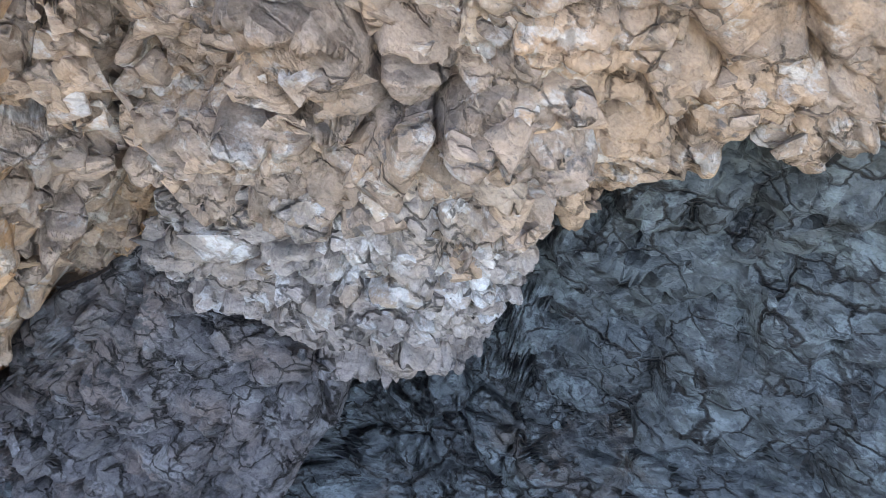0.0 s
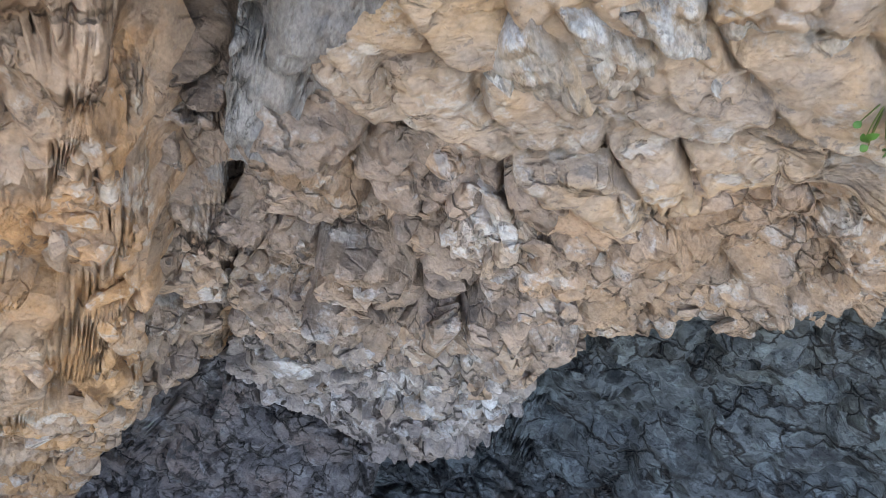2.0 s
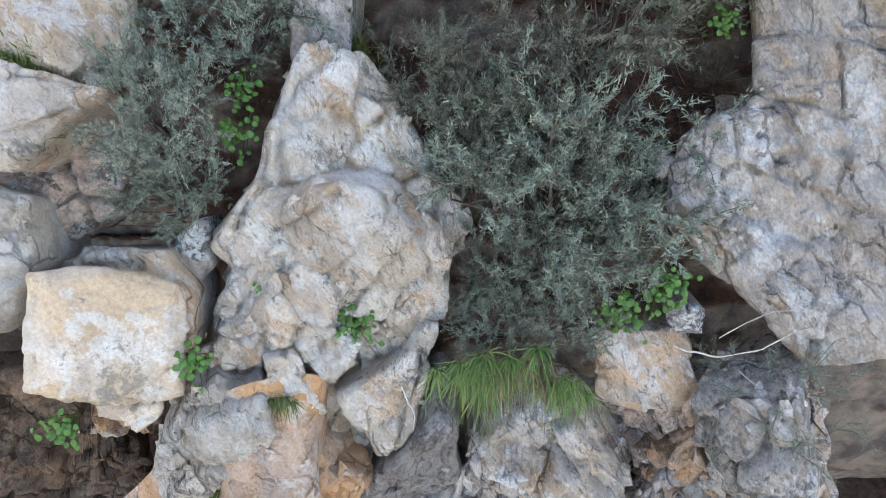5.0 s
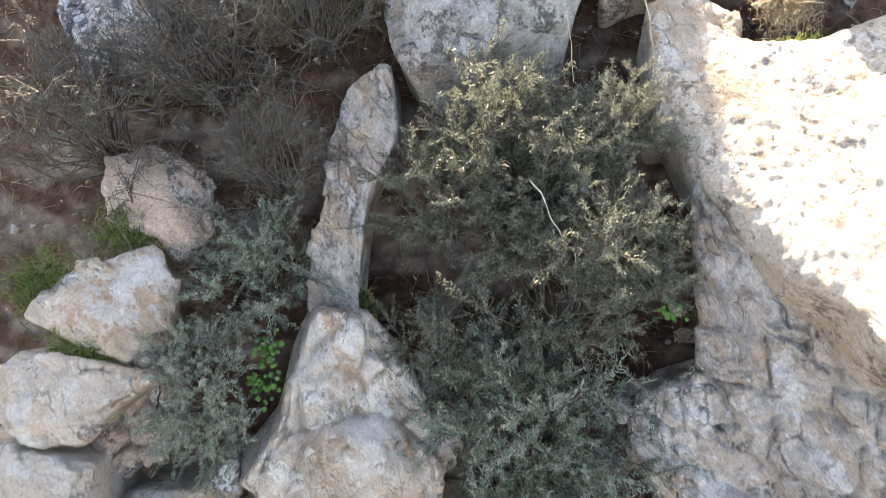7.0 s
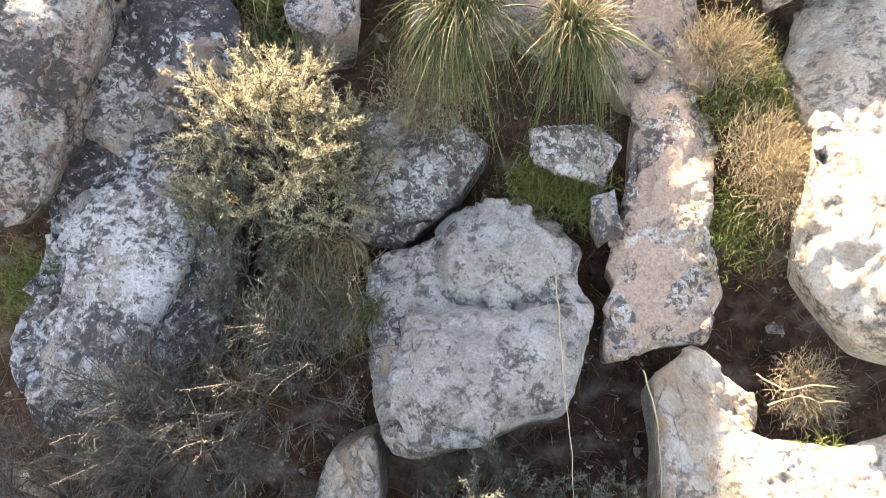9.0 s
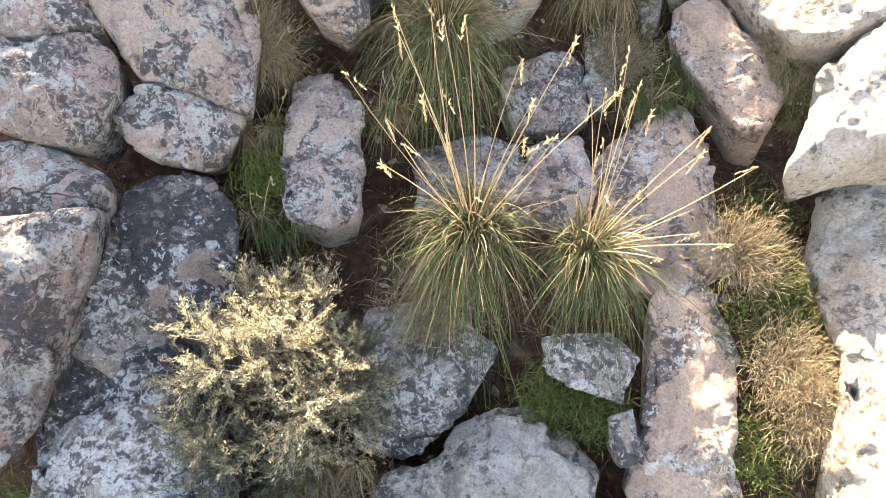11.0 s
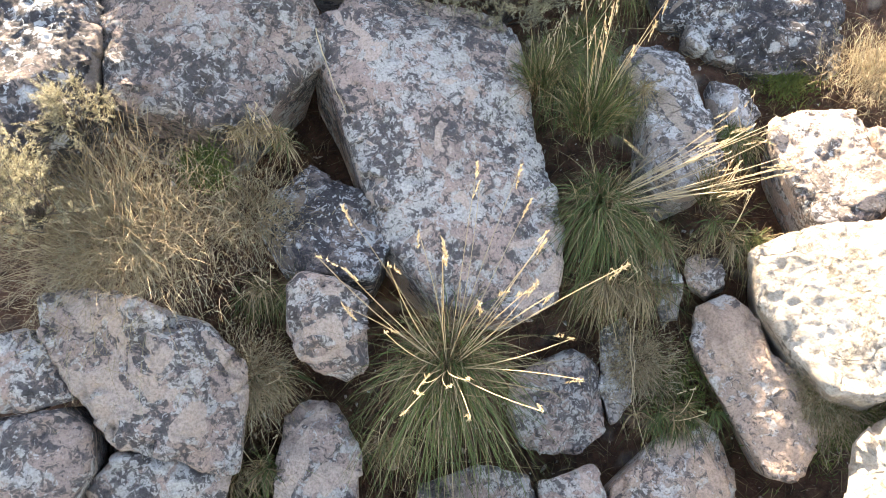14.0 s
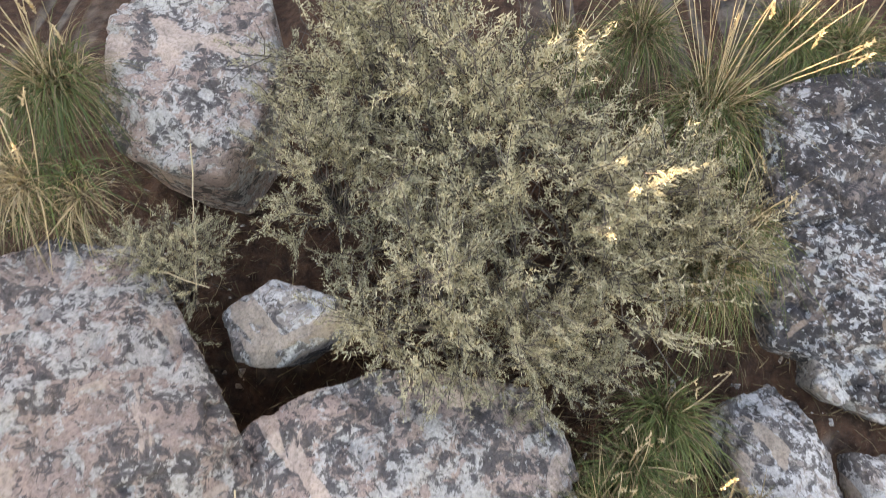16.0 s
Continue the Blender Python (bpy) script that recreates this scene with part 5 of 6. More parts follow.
def tussock(at, normal, size, seed, stalks=0, green=0.5, tall=1.0, upright=0, swept=0, hanging=0, fresh_surface=None, label=""):
    rng = np.random.RandomState(seed)
    thing = new("grass_tussock")
    thing.location = at
    tagged(thing, label or ("straw-coloured grass tussock among the rocks" if green < 0.4 else "green and straw grass tussock among rocks"), "grass", "grass tussocks")
    n = unit(np.array(normal, float))
    lean = unit(n * (0.35 if upright else 0.6) + UPWARD * 0.8)
    size = size * 0.82
    count = int(min(1300, 240 + 2000 * size))
    for name, surface, share in (("green_skirt", fresh_surface or GREEN_BLADE, green), ("dry_skirt", STRAW_BLADE, 1 - green)):
        k = int(count * share)
        if k < 8:
            continue
        fresh = name == "green_skirt"
        spread = unit(rng.normal(size=(k, 3)))
        if hanging:
            way = unit(n * 0.55 + spread * rng.uniform(0.3, 1.0, (k, 1)) + np.array((0, -0.15, 0.0)))
            droop = rng.uniform(0.2, 1.25, k)
        elif upright:
            way = unit(lean * 1.1 + spread * rng.uniform(0.1, 0.8, (k, 1)))
            droop = rng.uniform(0.05, 0.5, k)
        else:
            way = unit(lean * (0.5 if fresh else 0.72) + spread * rng.uniform(0.15, 0.95, (k, 1)) + (np.array((0, -0.22, -0.05)) if fresh else 0))
            droop = rng.uniform(0.5, 1.35, k) if fresh else rng.uniform(0.3, 1.3, k)
        low = (way @ n)
        way = unit(way + n * np.maximum(0, 0.18 - low)[:, None])
        start = spread * rng.uniform(0, 0.34, (k, 1)) * size
        start -= np.outer(start @ n, n) * 0.8
        if hanging:
            clump = rng.normal(size=(7, 3)) * (0.46, 0.08, 0.2) * size
            start = start * 0.5 + clump[rng.randint(7, size=k)]
        length = size * (rng.uniform(0.6, 1.3, k) if fresh else rng.uniform(0.35, 1.15, k))
        if hanging:
            length = length * rng.uniform(0.25, 1.0, k)
        mesh = ribbons(name, start, way, length, droop, rng.uniform(0.0010, 0.0024, k), surface, rng, 6, 0.22)
        tagged(child(name, mesh, thing, "long arching green blades" if fresh else "dry straw-coloured blades"), kind="stuff")
    side = np.array((1.0, 0.12, 0.25))
    for i in range(stalks):
        spread = unit(rng.normal(size=3))
        way = unit(lean + spread * (0.22 if upright else 0.5))
        if swept:
            way = unit(side + 0.22 * spread + 0.2 * lean)
        stem, head = STALKS[i % 4]
        turn = Vector(way).to_track_quat("Z", "Y").to_matrix().to_4x4()
        reach = size * tall * rng.uniform(0.65, 1.1)
        stalk = child("stalk", stem, thing, "straw flower stalk")
        stalk.matrix_local = Matrix.Translation(Vector(spread * size * 0.06)) @ turn @ Matrix.Diagonal((1.0, 1.0, reach, 1.0))
        seeds = child("seed_head", head, stalk, "dry seed head")
        seeds.matrix_local = Matrix.Translation((0, 0, 1 - 1 / max(reach, 0.2) * 1.0)) @ Matrix.Diagonal((1, 1, 1 / max(reach, 0.2), 1))
    return thing


def dry_grass(at, normal, size, seed, label):
    """A dense cushion of fine dry grass."""
    rng = np.random.RandomState(seed)
    thing = new("dry_grass_clump")
    thing.location = at
    tagged(thing, label, "grass", "dry grass clumps")
    n = unit(np.array(normal, float))
    for name, surface, k in (("dry_tangle", FINE_DRY, int(1100 + 4300 * size)), ("green_growth", LEAF_YELLOW, int(300 + 600 * size))):
        a = rng.normal(size=(k, 3)) * 0.42 * size
        a -= np.outer(a @ n, n)
        way = unit(n * 0.7 + UPWARD * 0.5 + unit(a) * rng.uniform(0, 0.8, (k, 1)) + rng.normal(size=(k, 3)) * 0.3)
        mesh = ribbons(name, a, way, size * rng.uniform(0.2, 0.55, k), rng.uniform(0.1, 0.9, k), rng.uniform(0.0006, 0.0013, k), surface, rng, 4, 0.22)
        tagged(child(name, mesh, thing, "fine tangled dry blades" if surface is FINE_DRY else "fine greenish shoots"), kind="stuff")


def turf(at, normal, size, seed):
    rng = np.random.RandomState(seed)
    n = unit(np.array(normal, float))
    k = int(600 + 4400 * size)
    a = rng.normal(size=(k, 3)) * 0.45 * size
    a -= np.outer(a @ n, n)
    way = unit(n * 0.6 + UPWARD * 0.6 + rng.normal(size=(k, 3)) * 0.45)
    ob = new("turf", ribbons("turf", a, way, rng.uniform(0.03, 0.11, k), rng.uniform(0.1, 0.8, k), rng.uniform(0.0012, 0.0028, k), TURF_GREEN, rng, 3, 0.1))
    ob.location = at
    tagged(ob, "short green turf with some straw between rocks", "grass", "turf patches", "stuff")


def broad_leaf():
    """A rounded leaf with a folded midrib and a turned-down rim."""
    bm = bmesh.new()
    rows = []
    for s in np.linspace(0, 1, 6):
        w = 0.48 * math.sin(math.pi * min(1, s * 0.92 + 0.06)) ** 0.7
        z = 0.10 * math.sin(math.pi * s) - 0.16 * s * s
        rows.append([bm.verts.new((x * w, s, z + 0.14 * abs(x) * w - (0.05 if abs(x) == 1 else 0))) for x in (-1, -0.5, 0, 0.5, 1)])
    for a, b in zip(rows, rows[1:]):
        for i in range(4):
            bm.faces.new((a[i], a[i + 1], b[i + 1], b[i])).smooth = True
    mesh = bpy.data.meshes.new("leaf")
    bm.to_mesh(mesh)
    bm.free()
    mesh.materials.append(BROAD_LEAF)
    return mesh


LEAF = broad_leaf()


def leafy_plant(at, normal, size, count, seed):
    rng = np.random.RandomState(seed)
    thing = new("leafy_plant")
    thing.location = at
    tagged(thing, "small plant with bright green rounded leaves", "plant", "leafy plants on the rocks")
    n = unit(np.array(normal, float))
    stems = []
    for i in range(int(count * 2.7)):
        a = rng.normal(size=3) * 0.40 * size
        a -= n * (a @ n)
        tip = a + n * rng.uniform(0.02, 0.07)
        stems.append(([a * 0.3 - n * 0.03, a * 0.7 + n * 0.01, tip], (0.002, 0.0016, 0.001)))
        turn = Vector(unit(n + UPWARD * 0.5 + rng.normal(size=3) * 0.45)).to_track_quat("Z", "Y").to_matrix().to_4x4()
        leaf = child("leaf", LEAF, thing)
        leaf.matrix_local = Matrix.Translation(Vector(tip)) @ turn @ Matrix.Rotation(rng.uniform(0, 6.3), 4, "Z") @ Matrix.Scale(min(0.029, 0.42 * size) * rng.uniform(0.55, 1.05), 4)
    tagged(child("stem_tangle", tubes("stem_tangle", stems, TURF_GREEN, 4), thing), kind="stuff")


def shrub_template(leaf_surface, seed, boughs=36, twigs=10, leaves=56, long=0.031, broad=0.0046, bare=0.12):
    """A shrub of radius about 0.6 round (0, 0, 0.5): boughs, twigs and many small leaves set along the twigs."""
    rng = np.random.RandomState(seed)
    wood, start, way = [], [], []
    for i in range(boughs):
        up = 1 - 1.2 * rng.uniform() ** 1.5
        th = rng.uniform(0, 2 * math.pi)
        flat = math.sqrt(max(0, 1 - up * up))
        d = np.array((math.cos(th) * flat, math.sin(th) * flat, up))
        reach = rng.uniform(0.5, 1.05)
        end = np.array((0, 0, 0.45)) + d * 0.62 * reach
        kink = end * 0.55 + rng.normal(size=3) * 0.08
        wood.append(([(0, 0, 0), kink * 0.5 + rng.normal(size=3) * 0.05, kink, end], (0.013, 0.009, 0.006, 0.002)))
        for j in range(twigs):
            f = rng.uniform(0.1, 1.0)
            base = kink * (1 - f) + end * f
            w = unit(d * 0.6 + rng.normal(size=3) * 0.65 + np.array((0, 0, 0.45)))
            size = rng.uniform(0.10, 0.27)
            bend = base + w * size * 0.6 + rng.normal(size=3) * 0.02
            wood.append(([base, bend, base + w * size], (0.003, 0.0022, 0.001)))
            if rng.uniform() < bare:
                continue
            s = rng.uniform(0.1, 1.08, leaves)[:, None]
            start.append(base + w * size * s + rng.normal(size=(leaves, 3)) * 0.008)
            way.append(unit(w * 0.75 + rng.normal(size=(leaves, 3)) * 0.6))
    start, way = np.concatenate(start), np.concatenate(way)
    count = len(start)
    side = unit(np.cross(way, rng.normal(size=(count, 3))))
    length = (long * rng.uniform(0.6, 1.25, count))[:, None]
    width = (broad * rng.uniform(0.7, 1.4, count))[:, None]
    p = np.stack([start - side * width * 0.6, start + side * width, start + way * length], 1)
    foliage = raw_mesh("foliage", p.reshape(-1, 3), np.arange(3 * count).reshape(-1, 3), leaf_surface)
    return tubes("woody_frame", wood, BARK, 3), foliage


GREYGREEN = [shrub_template(LEAF_GREY, s) for s in (11, 12)]
BLUEGREEN = [shrub_template(LEAF_BLUE, s, 36, 10, 56, 0.033, 0.0045) for s in (21, 22)]
YELLOWGREEN = [shrub_template(LEAF_YELLOW, s, 40, 12, 56, 0.028, 0.0036, 0.2) for s in (31, 32)]
TWIGGY = [shrub_template(LEAF_TWIG, s, 40, 13, 16, 0.024, 0.0028, 0.35) for s in (41, 42)]
FEATHERY = [shrub_template(LEAF_BLUE, s, 16, 7, 26, 0.075, 0.0022, 0.15) for s in (51, 52)]


def place_shrub(kind, at, size, seed, label):
    rng = np.random.RandomState(seed)
    branches, foliage = kind[seed % 2]
    thing = new("shrub")
    turn = Matrix.Rotation(radians(16), 4, "X") @ Matrix.Rotation(rng.uniform(0, 6.28), 4, "Z")
    thing.matrix_world = Matrix.Translation(at) @ turn @ Matrix.Diagonal((size * rng.uniform(0.9, 1.15), size * rng.uniform(0.9, 1.15), size, 1))
    tagged(thing, label, "shrub", "shrubs on the slope")
    tagged(child("woody_frame", branches, thing, "grey-brown woody branches"), kind="stuff")
    tagged(child("foliage", foliage, thing), kind="stuff")


def strand(name, path, radius, surface, label):
    """A thin stem, branch or mineral streak along a path, a little uneven."""
    path = np.array(path, float)
    fine = np.stack([np.interp(np.linspace(0, len(path) - 1, 24), range(len(path)), path[:, i]) for i in range(3)], 1)
    fine = fine + 0.006 * np.stack([fractal(fine, 14, 2, 60 + i) for i in range(3)], 1)
    start = fine[0].copy()
    radii = radius * (1.1 - 0.6 * np.linspace(0, 1, 24)) * (1 + 0.35 * fractal(fine, 40, 2, 66))
    ob = new(name, tubes(name, [(fine - start, radii)], surface, 6))
    ob.location = start
    tagged(ob, label, name.replace("_", " "))


tussock((-0.11, 5.25, 8), (0.05, -0.64, 0.77), 0.63, 300, stalks=30, green=.45, tall=2.0, label="big esparto tussock, green skirt and straw stalks")
tussock((0.05, 4.19, 7.64), (-0.19, -0.43, 0.88), 0.51, 301, stalks=20, green=.5, tall=2.0, label="yellow-green tussock with tall straw stalks")
tussock((0.53, 4.15, 7.58), (0.29, -0.5, 0.82), 0.44, 302, stalks=15, green=.45, tall=2.0, label="yellow-green tussock with tall straw stalks")
tussock((0.59, 6.46, 8.51), (0.07, -0.45, 0.89), 0.45, 303, stalks=10, green=.6, tall=1.9, upright=1, label="upright green tussock between rocks")
tussock((0.33, 6.61, 8.64), (0.03, -0.44, 0.9), 0.31, 304, stalks=3, green=.5, tall=1.2, upright=1)
tussock((0.64, 6.07, 8.27), (0.11, -0.54, 0.83), 0.52, 305, stalks=24, green=.6, tall=2.1, swept=1, label="tussock with pale stalks swept sideways")
tussock((0.75, 5.82, 7.98), (-0.03, -0.65, 0.76), 0.34, 306, stalks=2, green=.15, hanging=1)
tussock((0.92, 8.21, 9.25), (0.01, -0.41, 0.91), 0.58, 307, stalks=24, green=.45, tall=1.9, label="straw-coloured tussock behind the shrub")
tussock((0.82, 7.54, 8.94), (0.02, -0.43, 0.9), 0.39, 308, stalks=2, green=.3, tall=1.1)
tussock((-1.63, 7.39, 9.39), (0.05, -0.37, 0.93), 0.45, 309, stalks=8, green=.3, tall=1.3, hanging=1, label="messy straw and green grass beside a boulder")
tussock((-1.73, 7.85, 9.51), (0, -0.4, 0.92), 0.48, 310, stalks=9, green=.45, tall=1.3, label="dark green tussock beside a boulder")
tussock((0.25, 8.24, 9.49), (0, -0.42, 0.91), 0.36, 311, stalks=8, green=.3, tall=1.6)
tussock((0.44, 6.79, 8.72), (0, -0.45, 0.89), 0.28, 312, stalks=3, green=.6)
tussock((1.34, 8.6, 9.41), (0, -0.4, 0.92), 0.45, 313, stalks=4, green=.6, tall=1.1)
tussock((0.35, 1.34, 4.58), (-0.01, -0.95, 0.32), 0.26, 314, stalks=0, green=.8, hanging=1, fresh_surface=BRIGHT_BLADE, label="bright hanging grass tuft on the slab")
tussock((0.5, 1.31, 4.51), (0, -0.94, 0.34), 0.18, 315, stalks=0, green=.8, hanging=1, fresh_surface=BRIGHT_BLADE, label="bright hanging grass tuft on the slab")
tussock((0.16, 1.3, 4.56), (0.03, -0.95, 0.3), 0.18, 316, stalks=0, green=.8, hanging=1, fresh_surface=BRIGHT_BLADE, label="bright hanging grass tuft on the slab")
tussock((-0.56, 1.11, 4.62), (0.29, -0.9, 0.32), 0.08, 317, stalks=0, green=.95, hanging=1, label="small blue-green grass tuft in a crack")
tussock((-0.71, 1.57, 5.08), (0.06, -0.83, 0.56), 0.11, 318, stalks=2, green=.75, label="small grass tuft on the buttress")
tussock((0.06, 1.22, 3.61), (-0.19, -0.98, -0.03), 0.05, 319, stalks=0, green=1, upright=1, label="small green tuft in a pocket")
dry_grass((1.51, 3.03, 6.59), (-0.03, -0.57, 0.82), 0.14, 320, "dry straw grass in the turf")
tussock((-0.96, 6.01, 8.66), (0.2, -0.47, 0.86), 0.21, 321, stalks=3, green=.1, tall=1.1, hanging=1, label="dry grass hanging under a boulder")
tussock((1.21, 6.14, 8.27), (0.02, -0.43, 0.9), 0.25, 322, stalks=4, green=.2, tall=1.2, upright=1)
tussock((-0.77, 2.96, 6.43), (0.01, -0.58, 0.81), 0.24, 323, stalks=2, green=.1, tall=1.2, upright=1)
tussock((0.59, 6.98, 8.73), (0.04, -0.45, 0.89), 0.35, 324, stalks=3, green=.7, tall=1.2)
tussock((1.58, 8.52, 9.38), (0, -0.4, 0.92), 0.45, 325, stalks=3, green=.5, tall=1.2)
tussock((0.63, 8.55, 9.42), (0, -0.39, 0.92), 0.45, 326, stalks=8, green=.35, tall=1.7)
tussock((0.99, 7.69, 9.01), (0.04, -0.45, 0.89), 0.37, 327, stalks=3, green=.3, tall=1.2)
tussock((0.41, 6.71, 8.65), (0.09, -0.46, 0.88), 0.32, 328, stalks=2, green=.3, tall=1.2)
dry_grass((-1.56, 5.54, 8.45), (0.14, -0.54, 0.83), 0.51, 329, "dense clump of fine tan dry grass")
dry_grass((-1.08, 5.79, 8.4), (0.12, -0.6, 0.79), 0.27, 330, "fine dry grass beside the boulder")
dry_grass((-1.59, 5.55, 8.46), (0.05, -0.53, 0.85), 0.39, 331, "dense clump of fine tan dry grass")
dry_grass((-0.1, 4.22, 7.16), (0, -0.53, 0.85), 0.25, 332, "fine dry grass on the ledge")
place_shrub(GREYGREEN, (0.29, 2.57, 5.85), 0.75, 333, "dense grey-green shrub on the ledge")
place_shrub(GREYGREEN, (0.56, 2.16, 5.39), 0.83, 334, "dense grey-green shrub on the ledge")
place_shrub(GREYGREEN, (0.47, 2.36, 5.62), 0.72, 360, "dense grey-green shrub on the ledge")
place_shrub(GREYGREEN, (0.06, 2.49, 5.65), 0.66, 335, "dense grey-green shrub on the ledge")
place_shrub(BLUEGREEN, (0.48, 1.86, 4.84), 0.83, 336, "dense dull green shrub on the ledge")
place_shrub(GREYGREEN, (0.72, 2.53, 6.05), 0.50, 337, "dense grey-green shrub on the ledge")
place_shrub(GREYGREEN, (0.01, 2.03, 5.27), 0.45, 338, "dense grey-green shrub on the ledge")
place_shrub(GREYGREEN, (0.79, 2.18, 5.76), 0.49, 339, "dense grey-green shrub on the ledge")
place_shrub(TWIGGY, (-1.59, 2.66, 5.85), 0.78, 340, "sparse twiggy shrub on the slope")
place_shrub(TWIGGY, (-1.14, 2.91, 6.09), 0.63, 341, "sparse twiggy shrub on the slope")
place_shrub(TWIGGY, (-0.75, 2.6, 5.74), 0.63, 342, "sparse twiggy shrub on the slope")
place_shrub(BLUEGREEN, (-0.82, 2.26, 5.39), 0.55, 343, "dull green shrub in the cleft")
place_shrub(BLUEGREEN, (-0.93, 1.7, 5.33), 0.45, 344, "dull green shrub in the cleft")
place_shrub(YELLOWGREEN, (-0.78, 3.92, 6.8), 0.74, 345, "grey-green shrub with sunlit tips")
place_shrub(GREYGREEN, (-0.93, 3.56, 6.54), 0.61, 346, "grey-green shrub over a rock")
place_shrub(YELLOWGREEN, (-0.59, 3.89, 6.6), 0.61, 347, "grey-green shrub with sunlit tips")
place_shrub(TWIGGY, (-1.05, 2.94, 6.09), 0.76, 348, "sparse grey twiggy shrub")
place_shrub(TWIGGY, (-0.64, 3.16, 6.23), 0.67, 349, "sparse grey twiggy shrub")
place_shrub(YELLOWGREEN, (-0.78, 4.16, 6.99), 0.43, 350, "yellowish shrub with feathery tips")
place_shrub(GREYGREEN, (-0.46, 3.9, 6.92), 0.44, 351, "yellowish shrub with feathery tips")
place_shrub(BLUEGREEN, (0.43, 1.9, 4.88), 0.65, 352, "blue-green shrub hanging over the cliff")
place_shrub(BLUEGREEN, (0.18, 2.02, 5), 0.50, 353, "blue-green shrub hanging over the cliff")
place_shrub(BLUEGREEN, (0.35, 1.8, 4.61), 0.49, 354, "blue-green shrub hanging over the cliff")
place_shrub(BLUEGREEN, (0.63, 1.59, 4.87), 0.34, 355, "blue-green shrub hanging over the cliff")
place_shrub(BLUEGREEN, (-0.97, 1.64, 5.07), 0.35, 356, "dark shrub in the hollow")
place_shrub(FEATHERY, (1.32, 1.22, 4.50), 0.46, 357, "sparse feathery blue-green shrub on the cliff")
place_shrub(FEATHERY, (1.22, 1.10, 4.28), 0.30, 358, "sparse feathery blue-green shrub on the cliff")
place_shrub(YELLOWGREEN, (-0.66, 7.68, 9.03), 0.56, 358, "wide yellow-green heath shrub in the sun")
place_shrub(YELLOWGREEN, (-0.11, 7.94, 8.91), 0.94, 359, "wide yellow-green heath shrub in the sun")
place_shrub(YELLOWGREEN, (0.28, 7.61, 8.66), 0.88, 360, "wide yellow-green heath shrub in the sun")
place_shrub(YELLOWGREEN, (-0.23, 7.28, 8.8), 0.68, 361, "wide yellow-green heath shrub in the sun")
place_shrub(YELLOWGREEN, (-0.49, 8.16, 9.1), 0.84, 362, "wide yellow-green heath shrub in the sun")
place_shrub(YELLOWGREEN, (0.67, 7.8, 8.71), 0.72, 363, "wide yellow-green heath shrub in the sun")
place_shrub(YELLOWGREEN, (0.13, 7.19, 8.69), 0.56, 364, "wide yellow-green heath shrub in the sun")
place_shrub(YELLOWGREEN, (-1.2, 7.31, 8.92), 0.43, 365, "small yellow-green shrub by a boulder")
place_shrub(YELLOWGREEN, (-1.74, 5.87, 8.74), 0.29, 366, "small yellow-green sprig on the boulder")
place_shrub(YELLOWGREEN, (-1.83, 5.5, 8.53), 0.46, 367, "small yellow-green shrub by dry grass")
leafy_plant((0.86, 1.46, 4.94), (-0.1, -0.88, 0.46), 0.11, 26, 368)
leafy_plant((0.72, 1.44, 4.83), (-0.14, -0.93, 0.35), 0.10, 22, 369)
leafy_plant((-0.32, 1.42, 4.71), (0.22, -0.75, 0.63), 0.10, 20, 370)
leafy_plant((-0.65, 1.41, 4.9), (0.21, -0.75, 0.63), 0.05, 9, 371)
leafy_plant((-0.75, 1.83, 5.32), (0.01, -0.82, 0.57), 0.10, 16, 372)
leafy_plant((-0.85, 1.14, 4.82), (0.26, -0.8, 0.54), 0.08, 16, 373)
leafy_plant((-1.23, 0.92, 4.73), (0.09, -0.9, 0.42), 0.09, 14, 374)
leafy_plant((-0.19, 1.57, 4.82), (0.22, -0.77, 0.6), 0.04, 6, 375)
leafy_plant((0.84, 1.08, 3.13), (-0.11, -0.95, -0.29), 0.08, 10, 376)
leafy_plant((-0.74, 1.92, 5.45), (0.09, -0.59, 0.8), 0.08, 12, 377)
leafy_plant((1.21, 1.89, 5.67), (-0.17, -0.75, 0.64), 0.09, 16, 378)
leafy_plant((0.98, 1.99, 5.72), (-0.05, -0.8, 0.59), 0.07, 10, 379)
leafy_plant((-0.83, 0.9, 4.25), (0.08, -0.98, 0.18), 0.03, 6, 380)
leafy_plant((-0.75, 0.98, 4.25), (0.1, -0.97, 0.21), 0.03, 7, 381)
leafy_plant((0.97, 1.03, 3.44), (-0.06, -0.98, -0.17), 0.06, 7, 382)
turf((-1.37, 2.22, 5.83), (0.32, -0.41, 0.85), 0.15, 383)
turf((-1.39, 1.7, 5.65), (0.19, -0.57, 0.8), 0.19, 384)
turf((-1.59, 1.91, 5.83), (0.25, -0.54, 0.8), 0.14, 385)
turf((-0.37, 2.17, 5.46), (-0.12, -0.62, 0.78), 0.08, 386)
turf((-1.79, 3.33, 6.68), (0.08, -0.59, 0.81), 0.18, 387)
turf((1.31, 3.66, 6.93), (-0.09, -0.47, 0.88), 0.24, 388)
turf((1.53, 4.18, 7.19), (0, -0.51, 0.86), 0.24, 389)
turf((0.63, 3.8, 6.91), (-0.05, -0.53, 0.84), 0.15, 390)
turf((1.02, 5.42, 7.63), (-0.21, -0.59, 0.78), 0.22, 392)
turf((1.65, 5.19, 7.73), (-0.2, -0.66, 0.73), 0.22, 393)
turf((1.51, 4.74, 7.2), (0, -0.52, 0.85), 0.27, 394)
turf((1.7, 5.17, 7.86), (-0.34, -0.66, 0.67), 0.18, 395)
turf((1.84, 7.03, 8.47), (-0.08, -0.41, 0.91), 0.19, 396)
